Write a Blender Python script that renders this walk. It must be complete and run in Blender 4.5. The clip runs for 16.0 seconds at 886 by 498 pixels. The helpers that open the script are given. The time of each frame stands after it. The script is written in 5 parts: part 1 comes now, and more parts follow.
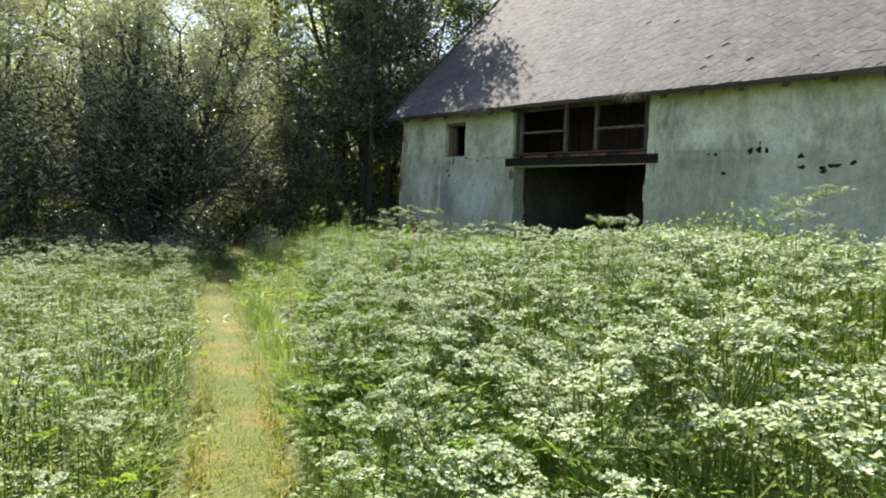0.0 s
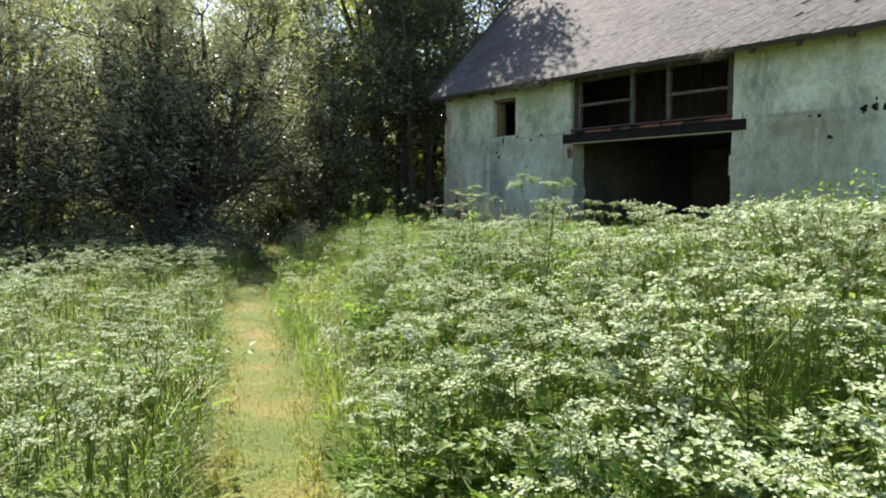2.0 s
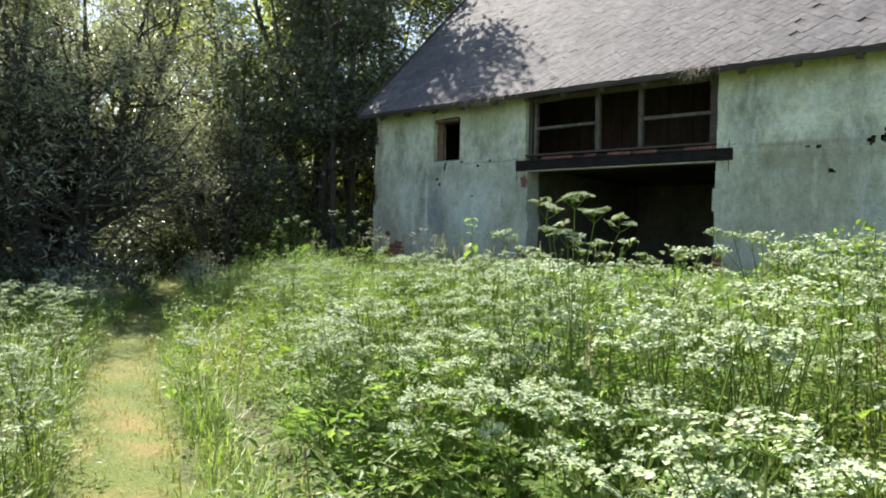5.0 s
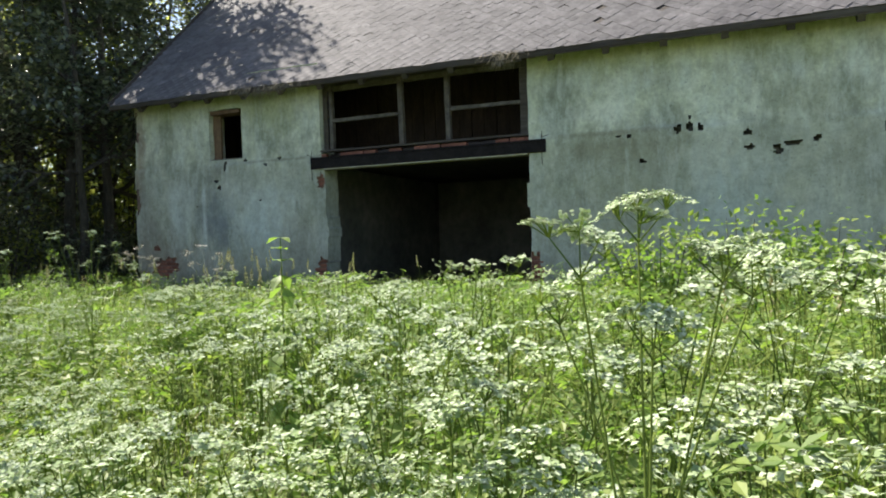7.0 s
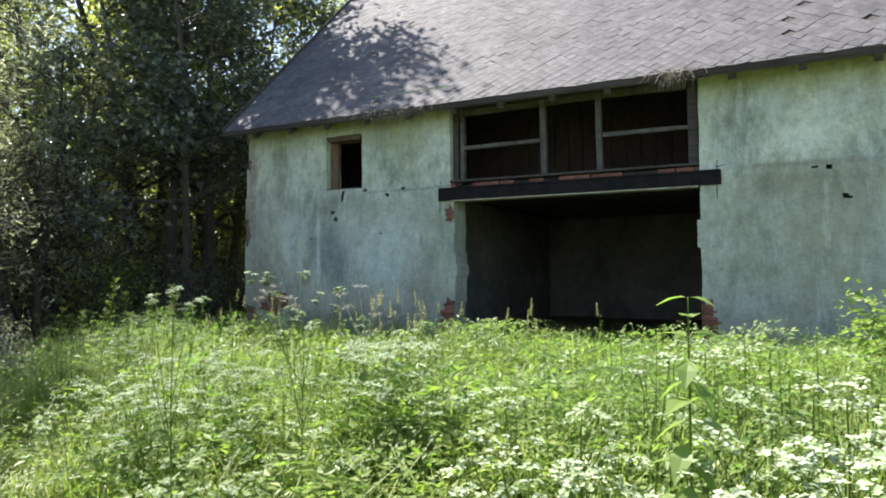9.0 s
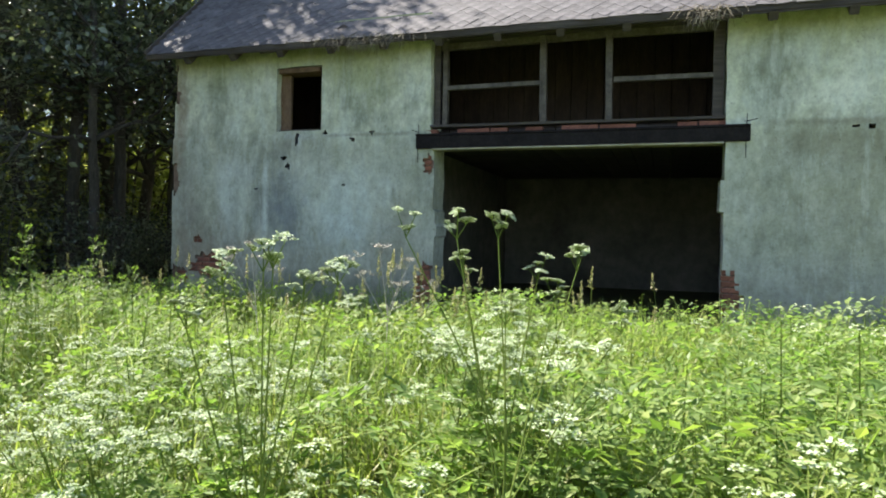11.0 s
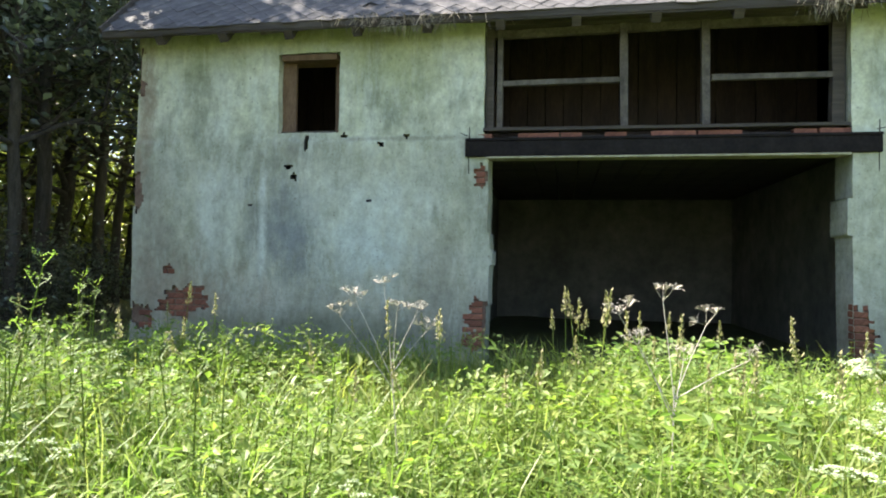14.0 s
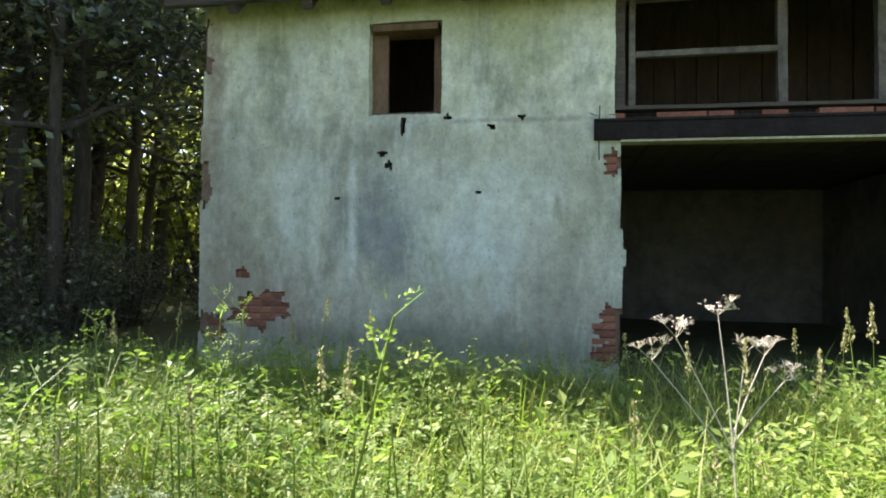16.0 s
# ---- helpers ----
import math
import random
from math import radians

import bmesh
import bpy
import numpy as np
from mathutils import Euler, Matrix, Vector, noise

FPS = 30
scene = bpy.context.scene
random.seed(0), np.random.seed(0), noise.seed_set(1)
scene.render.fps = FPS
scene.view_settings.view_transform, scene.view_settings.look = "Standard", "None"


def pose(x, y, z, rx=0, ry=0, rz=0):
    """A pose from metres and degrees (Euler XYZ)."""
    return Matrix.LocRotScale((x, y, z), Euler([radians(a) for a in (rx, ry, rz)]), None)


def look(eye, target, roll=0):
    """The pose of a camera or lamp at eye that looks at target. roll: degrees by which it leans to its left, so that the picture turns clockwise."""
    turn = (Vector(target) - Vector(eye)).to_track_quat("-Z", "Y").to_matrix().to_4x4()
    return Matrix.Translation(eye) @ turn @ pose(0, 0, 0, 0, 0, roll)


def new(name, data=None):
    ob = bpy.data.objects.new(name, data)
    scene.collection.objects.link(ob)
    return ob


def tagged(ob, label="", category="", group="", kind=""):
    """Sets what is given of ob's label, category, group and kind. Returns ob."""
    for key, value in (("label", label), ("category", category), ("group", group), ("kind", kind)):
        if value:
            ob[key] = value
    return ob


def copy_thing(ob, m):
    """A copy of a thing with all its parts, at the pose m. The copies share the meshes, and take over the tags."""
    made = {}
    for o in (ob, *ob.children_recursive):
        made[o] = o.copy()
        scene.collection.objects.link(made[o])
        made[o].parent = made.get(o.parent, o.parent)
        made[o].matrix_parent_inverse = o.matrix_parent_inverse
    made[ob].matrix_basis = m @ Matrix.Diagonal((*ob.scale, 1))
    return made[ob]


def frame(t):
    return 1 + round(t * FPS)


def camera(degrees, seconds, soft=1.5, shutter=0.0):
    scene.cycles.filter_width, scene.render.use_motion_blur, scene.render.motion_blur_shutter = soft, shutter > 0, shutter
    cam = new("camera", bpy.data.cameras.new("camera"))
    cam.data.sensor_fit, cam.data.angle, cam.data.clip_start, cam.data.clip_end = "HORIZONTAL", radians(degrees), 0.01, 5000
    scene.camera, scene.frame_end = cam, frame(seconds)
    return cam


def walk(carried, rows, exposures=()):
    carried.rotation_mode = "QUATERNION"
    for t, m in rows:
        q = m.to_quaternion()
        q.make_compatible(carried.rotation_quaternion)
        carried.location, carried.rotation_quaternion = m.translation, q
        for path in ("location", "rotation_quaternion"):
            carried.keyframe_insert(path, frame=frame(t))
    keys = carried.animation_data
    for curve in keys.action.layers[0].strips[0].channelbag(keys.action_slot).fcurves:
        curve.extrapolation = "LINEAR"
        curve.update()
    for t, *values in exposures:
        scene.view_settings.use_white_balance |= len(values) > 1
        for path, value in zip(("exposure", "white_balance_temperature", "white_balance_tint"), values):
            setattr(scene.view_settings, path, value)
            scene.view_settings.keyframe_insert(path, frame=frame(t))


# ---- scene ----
cam = camera(67.2, 16.0, 1.9)
PATH = [
    (0, (-3.029, -2.085, 1.218), (-1.606, -0.685, 1.103), 2.2),
    (0.5, (-2.836, -1.733, 1.187), (-1.436, -0.316, 1.006), 1.7),
    (1, (-2.617, -1.427, 1.189), (-1.222, -0.015, 0.941), 1.7),
    (1.5, (-2.413, -1.006, 1.181), (-1.021, 0.41, 0.942), -1.7),
    (2, (-2.132, -0.587, 1.136), (-0.787, 0.886, 0.988), -0.2),
    (2.5, (-1.944, -0.18, 1.135), (-0.607, 1.296, 0.954), 2.1),
    (3, (-1.693, 0.152, 1.12), (-0.407, 1.657, 0.836), 1.0),
    (3.5, (-1.507, 0.536, 1.137), (-0.226, 2.052, 0.884), 1.9),
    (4, (-1.358, 0.842, 1.151), (-0.082, 2.37, 0.972), 1.7),
    (4.5, (-1.114, 1.228, 1.104), (0.233, 2.701, 0.982), 2.2),
    (5, (-0.925, 1.632, 1.065), (0.62, 2.901, 1.025), 1.3),
    (5.2, (-0.964, 1.726, 0.976), (0.702, 2.832, 1.008), 2.6),
    (7.3, (0.573, 2.904, 1.204), (2.442, 3.612, 1.133), -1.5),
    (7.5, (0.666, 3.016, 1.206), (2.5, 3.794, 1.036), -1.9),
    (8, (0.846, 3.44, 1.239), (2.68, 4.237, 1.296), -0.1),
    (8.5, (0.942, 3.866, 1.248), (2.738, 4.742, 1.327), -0.1),
    (9, (1.029, 4.418, 1.277), (2.818, 5.311, 1.346), -0.4),
    (9.2, (1.128, 4.633, 1.283), (2.921, 5.516, 1.352), 0.3),
    (11.3, (2.136, 6.219, 1.22), (4.043, 6.821, 1.194), 1.3),
    (11.5, (2.224, 6.35, 1.219), (4.132, 6.947, 1.211), 1.5),
    (12, (2.458, 6.719, 1.185), (4.37, 7.303, 1.13), 1.2),
    (12.5, (2.694, 7.098, 1.177), (4.612, 7.661, 1.096), 1.3),
    (13, (2.902, 7.505, 1.194), (4.832, 8.025, 1.149), 1.6),
    (13.5, (3.176, 7.888, 1.188), (5.124, 8.341, 1.173), 1.1),
    (14, (3.358, 8.305, 1.23), (5.325, 8.664, 1.273), 1.0),
    (14.5, (3.569, 8.629, 1.261), (5.542, 8.938, 1.353), 1.1),
    (15, (3.795, 9.054, 1.308), (5.77, 9.366, 1.367), 0.9),
    (15.5, (4.001, 9.425, 1.33), (5.972, 9.763, 1.35), 0.7),
    (16, (4.197, 9.716, 1.302), (6.164, 10.078, 1.323), 0.6),
]
EXPOSURES = [(0.0, 1.3, 6850, 10.5), (4.0, 1.28, 6850, 10.5), (5.0, 1.46, 6600, 10.5), (7.4, 1.3, 6700, 10.5), (8.0, 1.6, 6450, 11.5), (9.0, 1.68, 6400, 12), (11.5, 1.76, 6700, 11), (14.0, 2.17, 6800, 10.5), (14.9, 2.47, 6850, 12), (15.5, 2.15, 6900, 11), (16.0, 2.1, 6900, 11.5)]
walk(cam, [(t, look(eye, target, roll)) for t, eye, target, roll in PATH], EXPOSURES)

# ---- world and sun ----
SUN_ELEVATION, SUN_BEARING = 50.0, 16.0
world = bpy.data.worlds.new("sky")
scene.world = world
world.use_nodes = True
wn = world.node_tree
sky = wn.nodes.new("ShaderNodeTexSky")
sky.sky_type, sky.sun_disc = "NISHITA", False
sky.sun_elevation, sky.sun_rotation = radians(SUN_ELEVATION), radians(SUN_BEARING)
wn.nodes["Background"].inputs["Strength"].default_value = 0.086
wn.links.new(sky.outputs[0], wn.nodes["Background"].inputs["Color"])
sun = new("sun", bpy.data.lights.new("sun", "SUN"))
sun.data.energy, sun.data.angle, sun.data.color = 5.0, radians(0.55), (1.0, 0.95, 0.86)
SUN_DIR = Vector((math.sin(radians(SUN_BEARING)) * math.cos(radians(SUN_ELEVATION)),
                  math.cos(radians(SUN_BEARING)) * math.cos(radians(SUN_ELEVATION)), math.sin(radians(SUN_ELEVATION))))
sun.matrix_world = look(SUN_DIR * 60, (0, 0, 0))


# ---- materials ----
def ramp_node(nt, stops):
    r = nt.nodes.new("ShaderNodeValToRGB")
    while len(r.color_ramp.elements) < len(stops):
        r.color_ramp.elements.new(0.5)
    for e, (p, c) in zip(r.color_ramp.elements, stops):
        e.position, e.color = p, (*c, 1)
    return r


def noise_node(nt, scale, detail=5, rough=0.6, stretch=None, offset=(0, 0, 0)):
    co, mp, n = nt.nodes.new("ShaderNodeTexCoord"), nt.nodes.new("ShaderNodeMapping"), nt.nodes.new("ShaderNodeTexNoise")
    mp.inputs["Scale"].default_value = stretch or (1, 1, 1)
    mp.inputs["Location"].default_value = offset
    nt.links.new(co.outputs["Object"], mp.inputs["Vector"])
    nt.links.new(mp.outputs[0], n.inputs["Vector"])
    n.inputs["Scale"].default_value, n.inputs["Detail"].default_value, n.inputs["Roughness"].default_value = scale, detail, rough
    return n


def mix_node(nt, fac, a, b, mode="MIX"):
    m = nt.nodes.new("ShaderNodeMix")
    m.data_type, m.blend_type = "RGBA", mode
    for sock, v in ((m.inputs[0], fac), (m.inputs[6], a), (m.inputs[7], b)):
        if isinstance(v, (int, float)):
            sock.default_value = v
        elif isinstance(v, tuple):
            sock.default_value = (*v, 1)
        else:
            nt.links.new(v, sock)
    return m.outputs[2]


def new_mat(name):
    m = bpy.data.materials.new(name)
    m.use_nodes = True
    return m, m.node_tree, m.node_tree.nodes["Principled BSDF"]


def bump_to(nt, bsdf, height, strength, distance):
    b = nt.nodes.new("ShaderNodeBump")
    b.inputs["Strength"].default_value, b.inputs["Distance"].default_value = strength, distance
    nt.links.new(height, b.inputs["Height"])
    nt.links.new(b.outputs[0], bsdf.inputs["Normal"])


def rough_mat(name, c1, c2, scale, rough=0.85, bump=0.3, distance=0.01, stretch=None, fine=6.0, random_shift=0.0, c3=None, island=False):
    """Two or three tones mixed by coarse and fine noise, with relief."""
    m, nt, p = new_mat(name)
    a, b = noise_node(nt, scale, 6, 0.65, stretch), noise_node(nt, scale * fine, 4, 0.6, stretch)
    stops = [(0.32, c1), (0.68, c2)] if c3 is None else [(0.3, c1), (0.5, c2), (0.7, c3)]
    r = ramp_node(nt, stops)
    nt.links.new(a.outputs[0], r.inputs[0])
    r2 = ramp_node(nt, [(0.3, (0.62, 0.62, 0.62)), (0.7, (1.2, 1.2, 1.2))])
    nt.links.new(b.outputs[0], r2.inputs[0])
    col = mix_node(nt, 0.8, r.outputs[0], r2.outputs[0], "MULTIPLY")
    if random_shift:
        o = nt.nodes.new("ShaderNodeNewGeometry" if island else "ShaderNodeObjectInfo")
        r3 = ramp_node(nt, [(0.0, (1 - random_shift,) * 3), (1.0, (1 + random_shift,) * 3)])
        nt.links.new(o.outputs["Random Per Island" if island else "Random"], r3.inputs[0])
        col = mix_node(nt, 1.0, col, r3.outputs[0], "MULTIPLY")
    nt.links.new(col, p.inputs["Base Color"])
    p.inputs["Roughness"].default_value = rough
    bump_to(nt, p, b.outputs[0], bump, distance)
    return m


def leaf_mat(name, stops, translucent=0.35, rough=0.5, patch=None, gloss=0.35, through_tint=(1.12, 1.32, 0.72)):
    """Leaves and stalks: tone by piece, light that comes through, slight gloss."""
    m, nt, p = new_mat(name)
    g = nt.nodes.new("ShaderNodeNewGeometry")
    r = ramp_node(nt, stops)
    r.color_ramp.interpolation = "LINEAR"
    nt.links.new(g.outputs["Random Per Island"], r.inputs[0])
    col = r.outputs[0]
    if patch:
        n = noise_node(nt, patch[0], 3, 0.5)
        r2 = ramp_node(nt, [(0.38, (1, 1, 1)), (0.62, patch[1])])
        nt.links.new(n.outputs[0], r2.inputs[0])
        col = mix_node(nt, 1.0, col, r2.outputs[0], "MULTIPLY")
    nt.links.new(col, p.inputs["Base Color"])
    p.inputs["Roughness"].default_value = rough
    p.inputs["Specular IOR Level"].default_value = gloss
    t = nt.nodes.new("ShaderNodeBsdfTranslucent")
    warm = mix_node(nt, 1.0, col, through_tint, "MULTIPLY")
    nt.links.new(warm if translucent > 0.2 else col, t.inputs["Color"])
    mx = nt.nodes.new("ShaderNodeMixShader")
    mx.inputs[0].default_value = translucent
    nt.links.new(p.outputs[0], mx.inputs[1])
    nt.links.new(t.outputs[0], mx.inputs[2])
    nt.links.new(mx.outputs[0], nt.nodes["Material Output"].inputs[0])
    return m


def plaster_mat():
    m, nt, p = new_mat("limewashed_plaster")
    big = noise_node(nt, 0.9, 8, 0.7)
    r = ramp_node(nt, [(0.40, (0.46, 0.47, 0.355)), (0.5, (0.62, 0.64, 0.48)), (0.60, (0.78, 0.79, 0.65))])
    nt.links.new(big.outputs[0], r.inputs[0])
    # run-down streaks
    streak = noise_node(nt, 0.9, 8, 0.66, (1, 1.7, 0.75), (3, 1, 4))
    rs = ramp_node(nt, [(0.48, (0, 0, 0)), (0.62, (0.8, 0.8, 0.8))])
    nt.links.new(streak.outputs[0], rs.inputs[0])
    col = mix_node(nt, rs.outputs[0], r.outputs[0], (0.29, 0.31, 0.24))
    # bluish lime bloom
    bloom = noise_node(nt, 1.7, 8, 0.7, (1, 1.6, 0.7), (9, 2, 7))
    rb = ramp_node(nt, [(0.47, (0, 0, 0)), (0.62, (0.9, 0.9, 0.9))])
    nt.links.new(bloom.outputs[0], rb.inputs[0])
    col = mix_node(nt, rb.outputs[0], col, (0.66, 0.70, 0.60))
    # damp brown-grey lower storey with a wavy upper edge, olive algae along the top
    sep, co = nt.nodes.new("ShaderNodeSeparateXYZ"), nt.nodes.new("ShaderNodeTexCoord")
    nt.links.new(co.outputs["Object"], sep.inputs[0])
    wav = noise_node(nt, 0.9, 5, 0.65, None, (5, 5, 5))

    def band(z0, z1, wave):
        ad = nt.nodes.new("ShaderNodeMath")
        ad.operation = "MULTIPLY_ADD"
        nt.links.new(wav.outputs[0], ad.inputs[0])
        ad.inputs[1].default_value = wave
        nt.links.new(sep.outputs[2], ad.inputs[2])
        mr = nt.nodes.new("ShaderNodeMapRange")
        mr.inputs[1].default_value, mr.inputs[2].default_value = z0 + wave / 2, z1 + wave / 2
        nt.links.new(ad.outputs[0], mr.inputs[0])
        return mr.outputs[0]

    def scaled(sock, k):
        mu = nt.nodes.new("ShaderNodeMath")
        mu.operation = "MULTIPLY"
        nt.links.new(sock, mu.inputs[0])
        mu.inputs[1].default_value = k
        return mu.outputs[0]

    col = mix_node(nt, scaled(band(2.75, 2.5, 1.0), 0.45), col, (0.37, 0.38, 0.31))
    col = mix_node(nt, scaled(band(3.45, 4.05, 0.9), 0.65), col, (0.34, 0.38, 0.15))
    col = mix_node(nt, scaled(band(1.1, 0.45, 0.9), 0.6), col, (0.30, 0.28, 0.24))
    # stains of their own: a blue-grey run under the window, olive damp on the long wall, pale drips
    def stain(y, z, wy, wz, tone, k, offset):
        nonlocal col
        mp = nt.nodes.new("ShaderNodeMapping")
        mp.inputs["Location"].default_value = (0, -y / wy, -z / wz)
        mp.inputs["Scale"].default_value = (0, 1 / wy, 1 / wz)
        nt.links.new(co.outputs["Object"], mp.inputs["Vector"])
        ln = nt.nodes.new("ShaderNodeVectorMath")
        ln.operation = "LENGTH"
        nt.links.new(mp.outputs[0], ln.inputs[0])
        rag = noise_node(nt, 3.0, 9, 0.75, (1, 1.5, 0.7), offset)
        ad = nt.nodes.new("ShaderNodeMath")
        ad.operation = "MULTIPLY_ADD"
        nt.links.new(rag.outputs[0], ad.inputs[0])
        ad.inputs[1].default_value = 3.6
        nt.links.new(ln.outputs["Value"], ad.inputs[2])
        mr = nt.nodes.new("ShaderNodeMapRange")
        mr.inputs[1].default_value, mr.inputs[2].default_value, mr.inputs[3].default_value, mr.inputs[4].default_value = 2.0, 3.0, k, 0.0
        nt.links.new(ad.outputs[0], mr.inputs[0])
        col = mix_node(nt, mr.outputs[0], col, tone)

    stain(11.75, 1.70, 0.50, 0.75, (0.28, 0.30, 0.28), 0.85, (2, 3, 1))
    stain(11.55, 2.55, 0.30, 0.30, (0.27, 0.27, 0.22), 0.7, (4, 1, 1))
    stain(12.6, 1.7, 0.25, 0.9, (0.66, 0.71, 0.66), 0.7, (1, 8, 2))
    stain(10.6, 1.5, 0.7, 0.7, (0.60, 0.68, 0.66), 0.7, (7, 2, 2))
    stain(9.8, 1.2, 0.4, 0.6, (0.36, 0.35, 0.28), 0.6, (7, 6, 2))
    stain(13.3, 1.2, 0.5, 0.8, (0.34, 0.32, 0.26), 0.7, (3, 6, 2))
    stain(3.9, 2.45, 1.1, 0.35, (0.30, 0.29, 0.20), 0.75, (5, 2, 6))
    stain(3.9, 1.6, 0.8, 0.9, (0.33, 0.33, 0.23), 0.7, (8, 2, 3))
    stain(2.4, 1.5, 0.8, 0.7, (0.52, 0.58, 0.55), 0.7, (2, 2, 9))
    stain(10.3, 3.5, 0.7, 0.4, (0.47, 0.50, 0.28), 0.6, (5, 5, 9))
    # pale lime drips and thin dirty runs down the wall
    drip = noise_node(nt, 1.0, 7, 0.7, (1, 4.0, 0.7), (2, 6, 3))
    rd = ramp_node(nt, [(0.54, (0, 0, 0)), (0.70, (0.6, 0.6, 0.6))])
    nt.links.new(drip.outputs[0], rd.inputs[0])
    col = mix_node(nt, rd.outputs[0], col, (0.70, 0.74, 0.66))
    run = noise_node(nt, 1.0, 7, 0.7, (1, 3.0, 0.8), (12, 4, 8))
    rr = ramp_node(nt, [(0.55, (0, 0, 0)), (0.70, (0.4, 0.4, 0.4))])
    nt.links.new(run.outputs[0], rr.inputs[0])
    col = mix_node(nt, rr.outputs[0], col, (0.27, 0.27, 0.21))
    stain(11.95, 1.75, 0.06, 0.75, (0.68, 0.74, 0.70), 0.8, (3, 3, 3))
    stain(11.55, 1.55, 0.33, 0.55, (0.25, 0.28, 0.29), 0.8, (6, 3, 1))
    stain(13.45, 1.9, 0.25, 1.2, (0.33, 0.31, 0.25), 0.6, (1, 6, 5))
    # crack along the plaster edge, drawn as thin dark lines in the colour
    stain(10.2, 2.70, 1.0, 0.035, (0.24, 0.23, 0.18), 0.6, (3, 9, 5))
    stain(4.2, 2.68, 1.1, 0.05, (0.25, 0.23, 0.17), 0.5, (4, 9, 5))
    stain(13.6, 3.2, 0.16, 1.1, (0.30, 0.22, 0.15), 0.75, (8, 1, 5))
    stain(13.0, 0.75, 1.0, 0.55, (0.33, 0.28, 0.21), 0.8, (2, 8, 8))
    stain(11.2, 0.45, 2.2, 0.25, (0.22, 0.23, 0.16), 0.75, (6, 8, 4))
    stain(10.7, 1.9, 0.9, 0.45, (0.66, 0.70, 0.62), 0.55, (9, 4, 4))
    stain(12.35, 1.5, 0.10, 0.8, (0.66, 0.70, 0.60), 0.7, (4, 4, 9))
    # pitted, blotchy skin of the lime coat
    pit = noise_node(nt, 5.5, 9, 0.8, (1, 1, 0.8), (3, 3, 8))
    rpit = ramp_node(nt, [(0.36, (0.70, 0.70, 0.66)), (0.52, (1, 1, 1)), (0.66, (1.12, 1.13, 1.12))])
    nt.links.new(pit.outputs[0], rpit.inputs[0])
    col = mix_node(nt, 0.75, col, rpit.outputs[0], "MULTIPLY")
    fine = noise_node(nt, 14, 6, 0.7)
    rf = ramp_node(nt, [(0.3, (0.70, 0.70, 0.70)), (0.7, (1.16, 1.16, 1.16))])
    nt.links.new(fine.outputs[0], rf.inputs[0])
    col = mix_node(nt, 0.55, col, rf.outputs[0], "MULTIPLY")
    # specks of dirt
    sp = noise_node(nt, 26, 3, 0.5, None, (1, 7, 2))
    rp = ramp_node(nt, [(0.66, (0, 0, 0)), (0.72, (0.55, 0.55, 0.55))])
    nt.links.new(sp.outputs[0], rp.inputs[0])
    col = mix_node(nt, rp.outputs[0], col, (0.16, 0.15, 0.12))
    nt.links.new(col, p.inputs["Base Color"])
    p.inputs["Roughness"].default_value = 0.92
    bump_to(nt, p, fine.outputs[0], 0.5, 0.012)
    return m


PLASTER = plaster_mat()
BRICK = rough_mat("old_brick", (0.19, 0.075, 0.05), (0.31, 0.125, 0.08), 6, 0.9, 0.4, 0.004, random_shift=0.25)
MORTAR = rough_mat("mortar", (0.16, 0.10, 0.075), (0.27, 0.19, 0.145), 8, 0.95)
DARKWOOD = rough_mat("dark_old_wood", (0.05, 0.04, 0.033), (0.11, 0.09, 0.075), 3, 0.85, 0.5, 0.006, (1, 0.25, 4))
GREYWOOD = rough_mat("weathered_grey_wood", (0.07, 0.058, 0.05), (0.175, 0.15, 0.125), 3, 0.85, 0.5, 0.006, (2, 2, 2))
BROWNWOOD = rough_mat("brown_wood", (0.13, 0.075, 0.042), (0.22, 0.135, 0.08), 4, 0.8, 0.4, 0.004, (2, 2, 0.6))
LOFTWOOD = rough_mat("gloom_loft_boards", (0.035, 0.024, 0.019), (0.075, 0.05, 0.038), 3, 0.9, 0.4, 0.004, (2, 2, 0.5))
STEEL = rough_mat("rusty_painted_steel", (0.010, 0.009, 0.010), (0.02, 0.016, 0.016), 5, 0.9, 0.3, 0.003, c3=(0.024, 0.021, 0.022))
STEEL.node_tree.nodes["Principled BSDF"].inputs["Specular IOR Level"].default_value = 0.2
FLANGE = rough_mat("pale_flange_tone", (0.30, 0.27, 0.16), (0.45, 0.42, 0.30), 6, 0.8, 0.3, 0.003)
SLATE = rough_mat("weathered_slate", (0.074, 0.069, 0.075), (0.103, 0.097, 0.101), 1.2, 0.85, 0.3, 0.004, random_shift=0.2, fine=9, c3=(0.142, 0.133, 0.137))
SLATE_FAR = rough_mat("weathered_slate_field", (0.074, 0.069, 0.075), (0.103, 0.097, 0.101), 1.2, 0.85, 0.3, 0.004, random_shift=0.2, fine=9, c3=(0.142, 0.133, 0.137), island=True)
INTERIOR = rough_mat("dark_inner_wall", (0.115, 0.115, 0.10), (0.24, 0.225, 0.195), 0.8, 0.95)
EARTH = rough_mat("meadow_soil", (0.06, 0.07, 0.025), (0.10, 0.105, 0.04), 2.5, 0.95, 0.6, 0.03, c3=(0.08, 0.11, 0.03))
MOWN = rough_mat("mown_dry_grass", (0.07, 0.115, 0.02), (0.12, 0.145, 0.03), 1.6, 0.95, 0.8, 0.03, fine=22, c3=(0.25, 0.18, 0.07))
BARK = rough_mat("bark", (0.045, 0.038, 0.03), (0.12, 0.105, 0.085), 5, 0.9, 0.7, 0.012, (3, 3, 0.6))
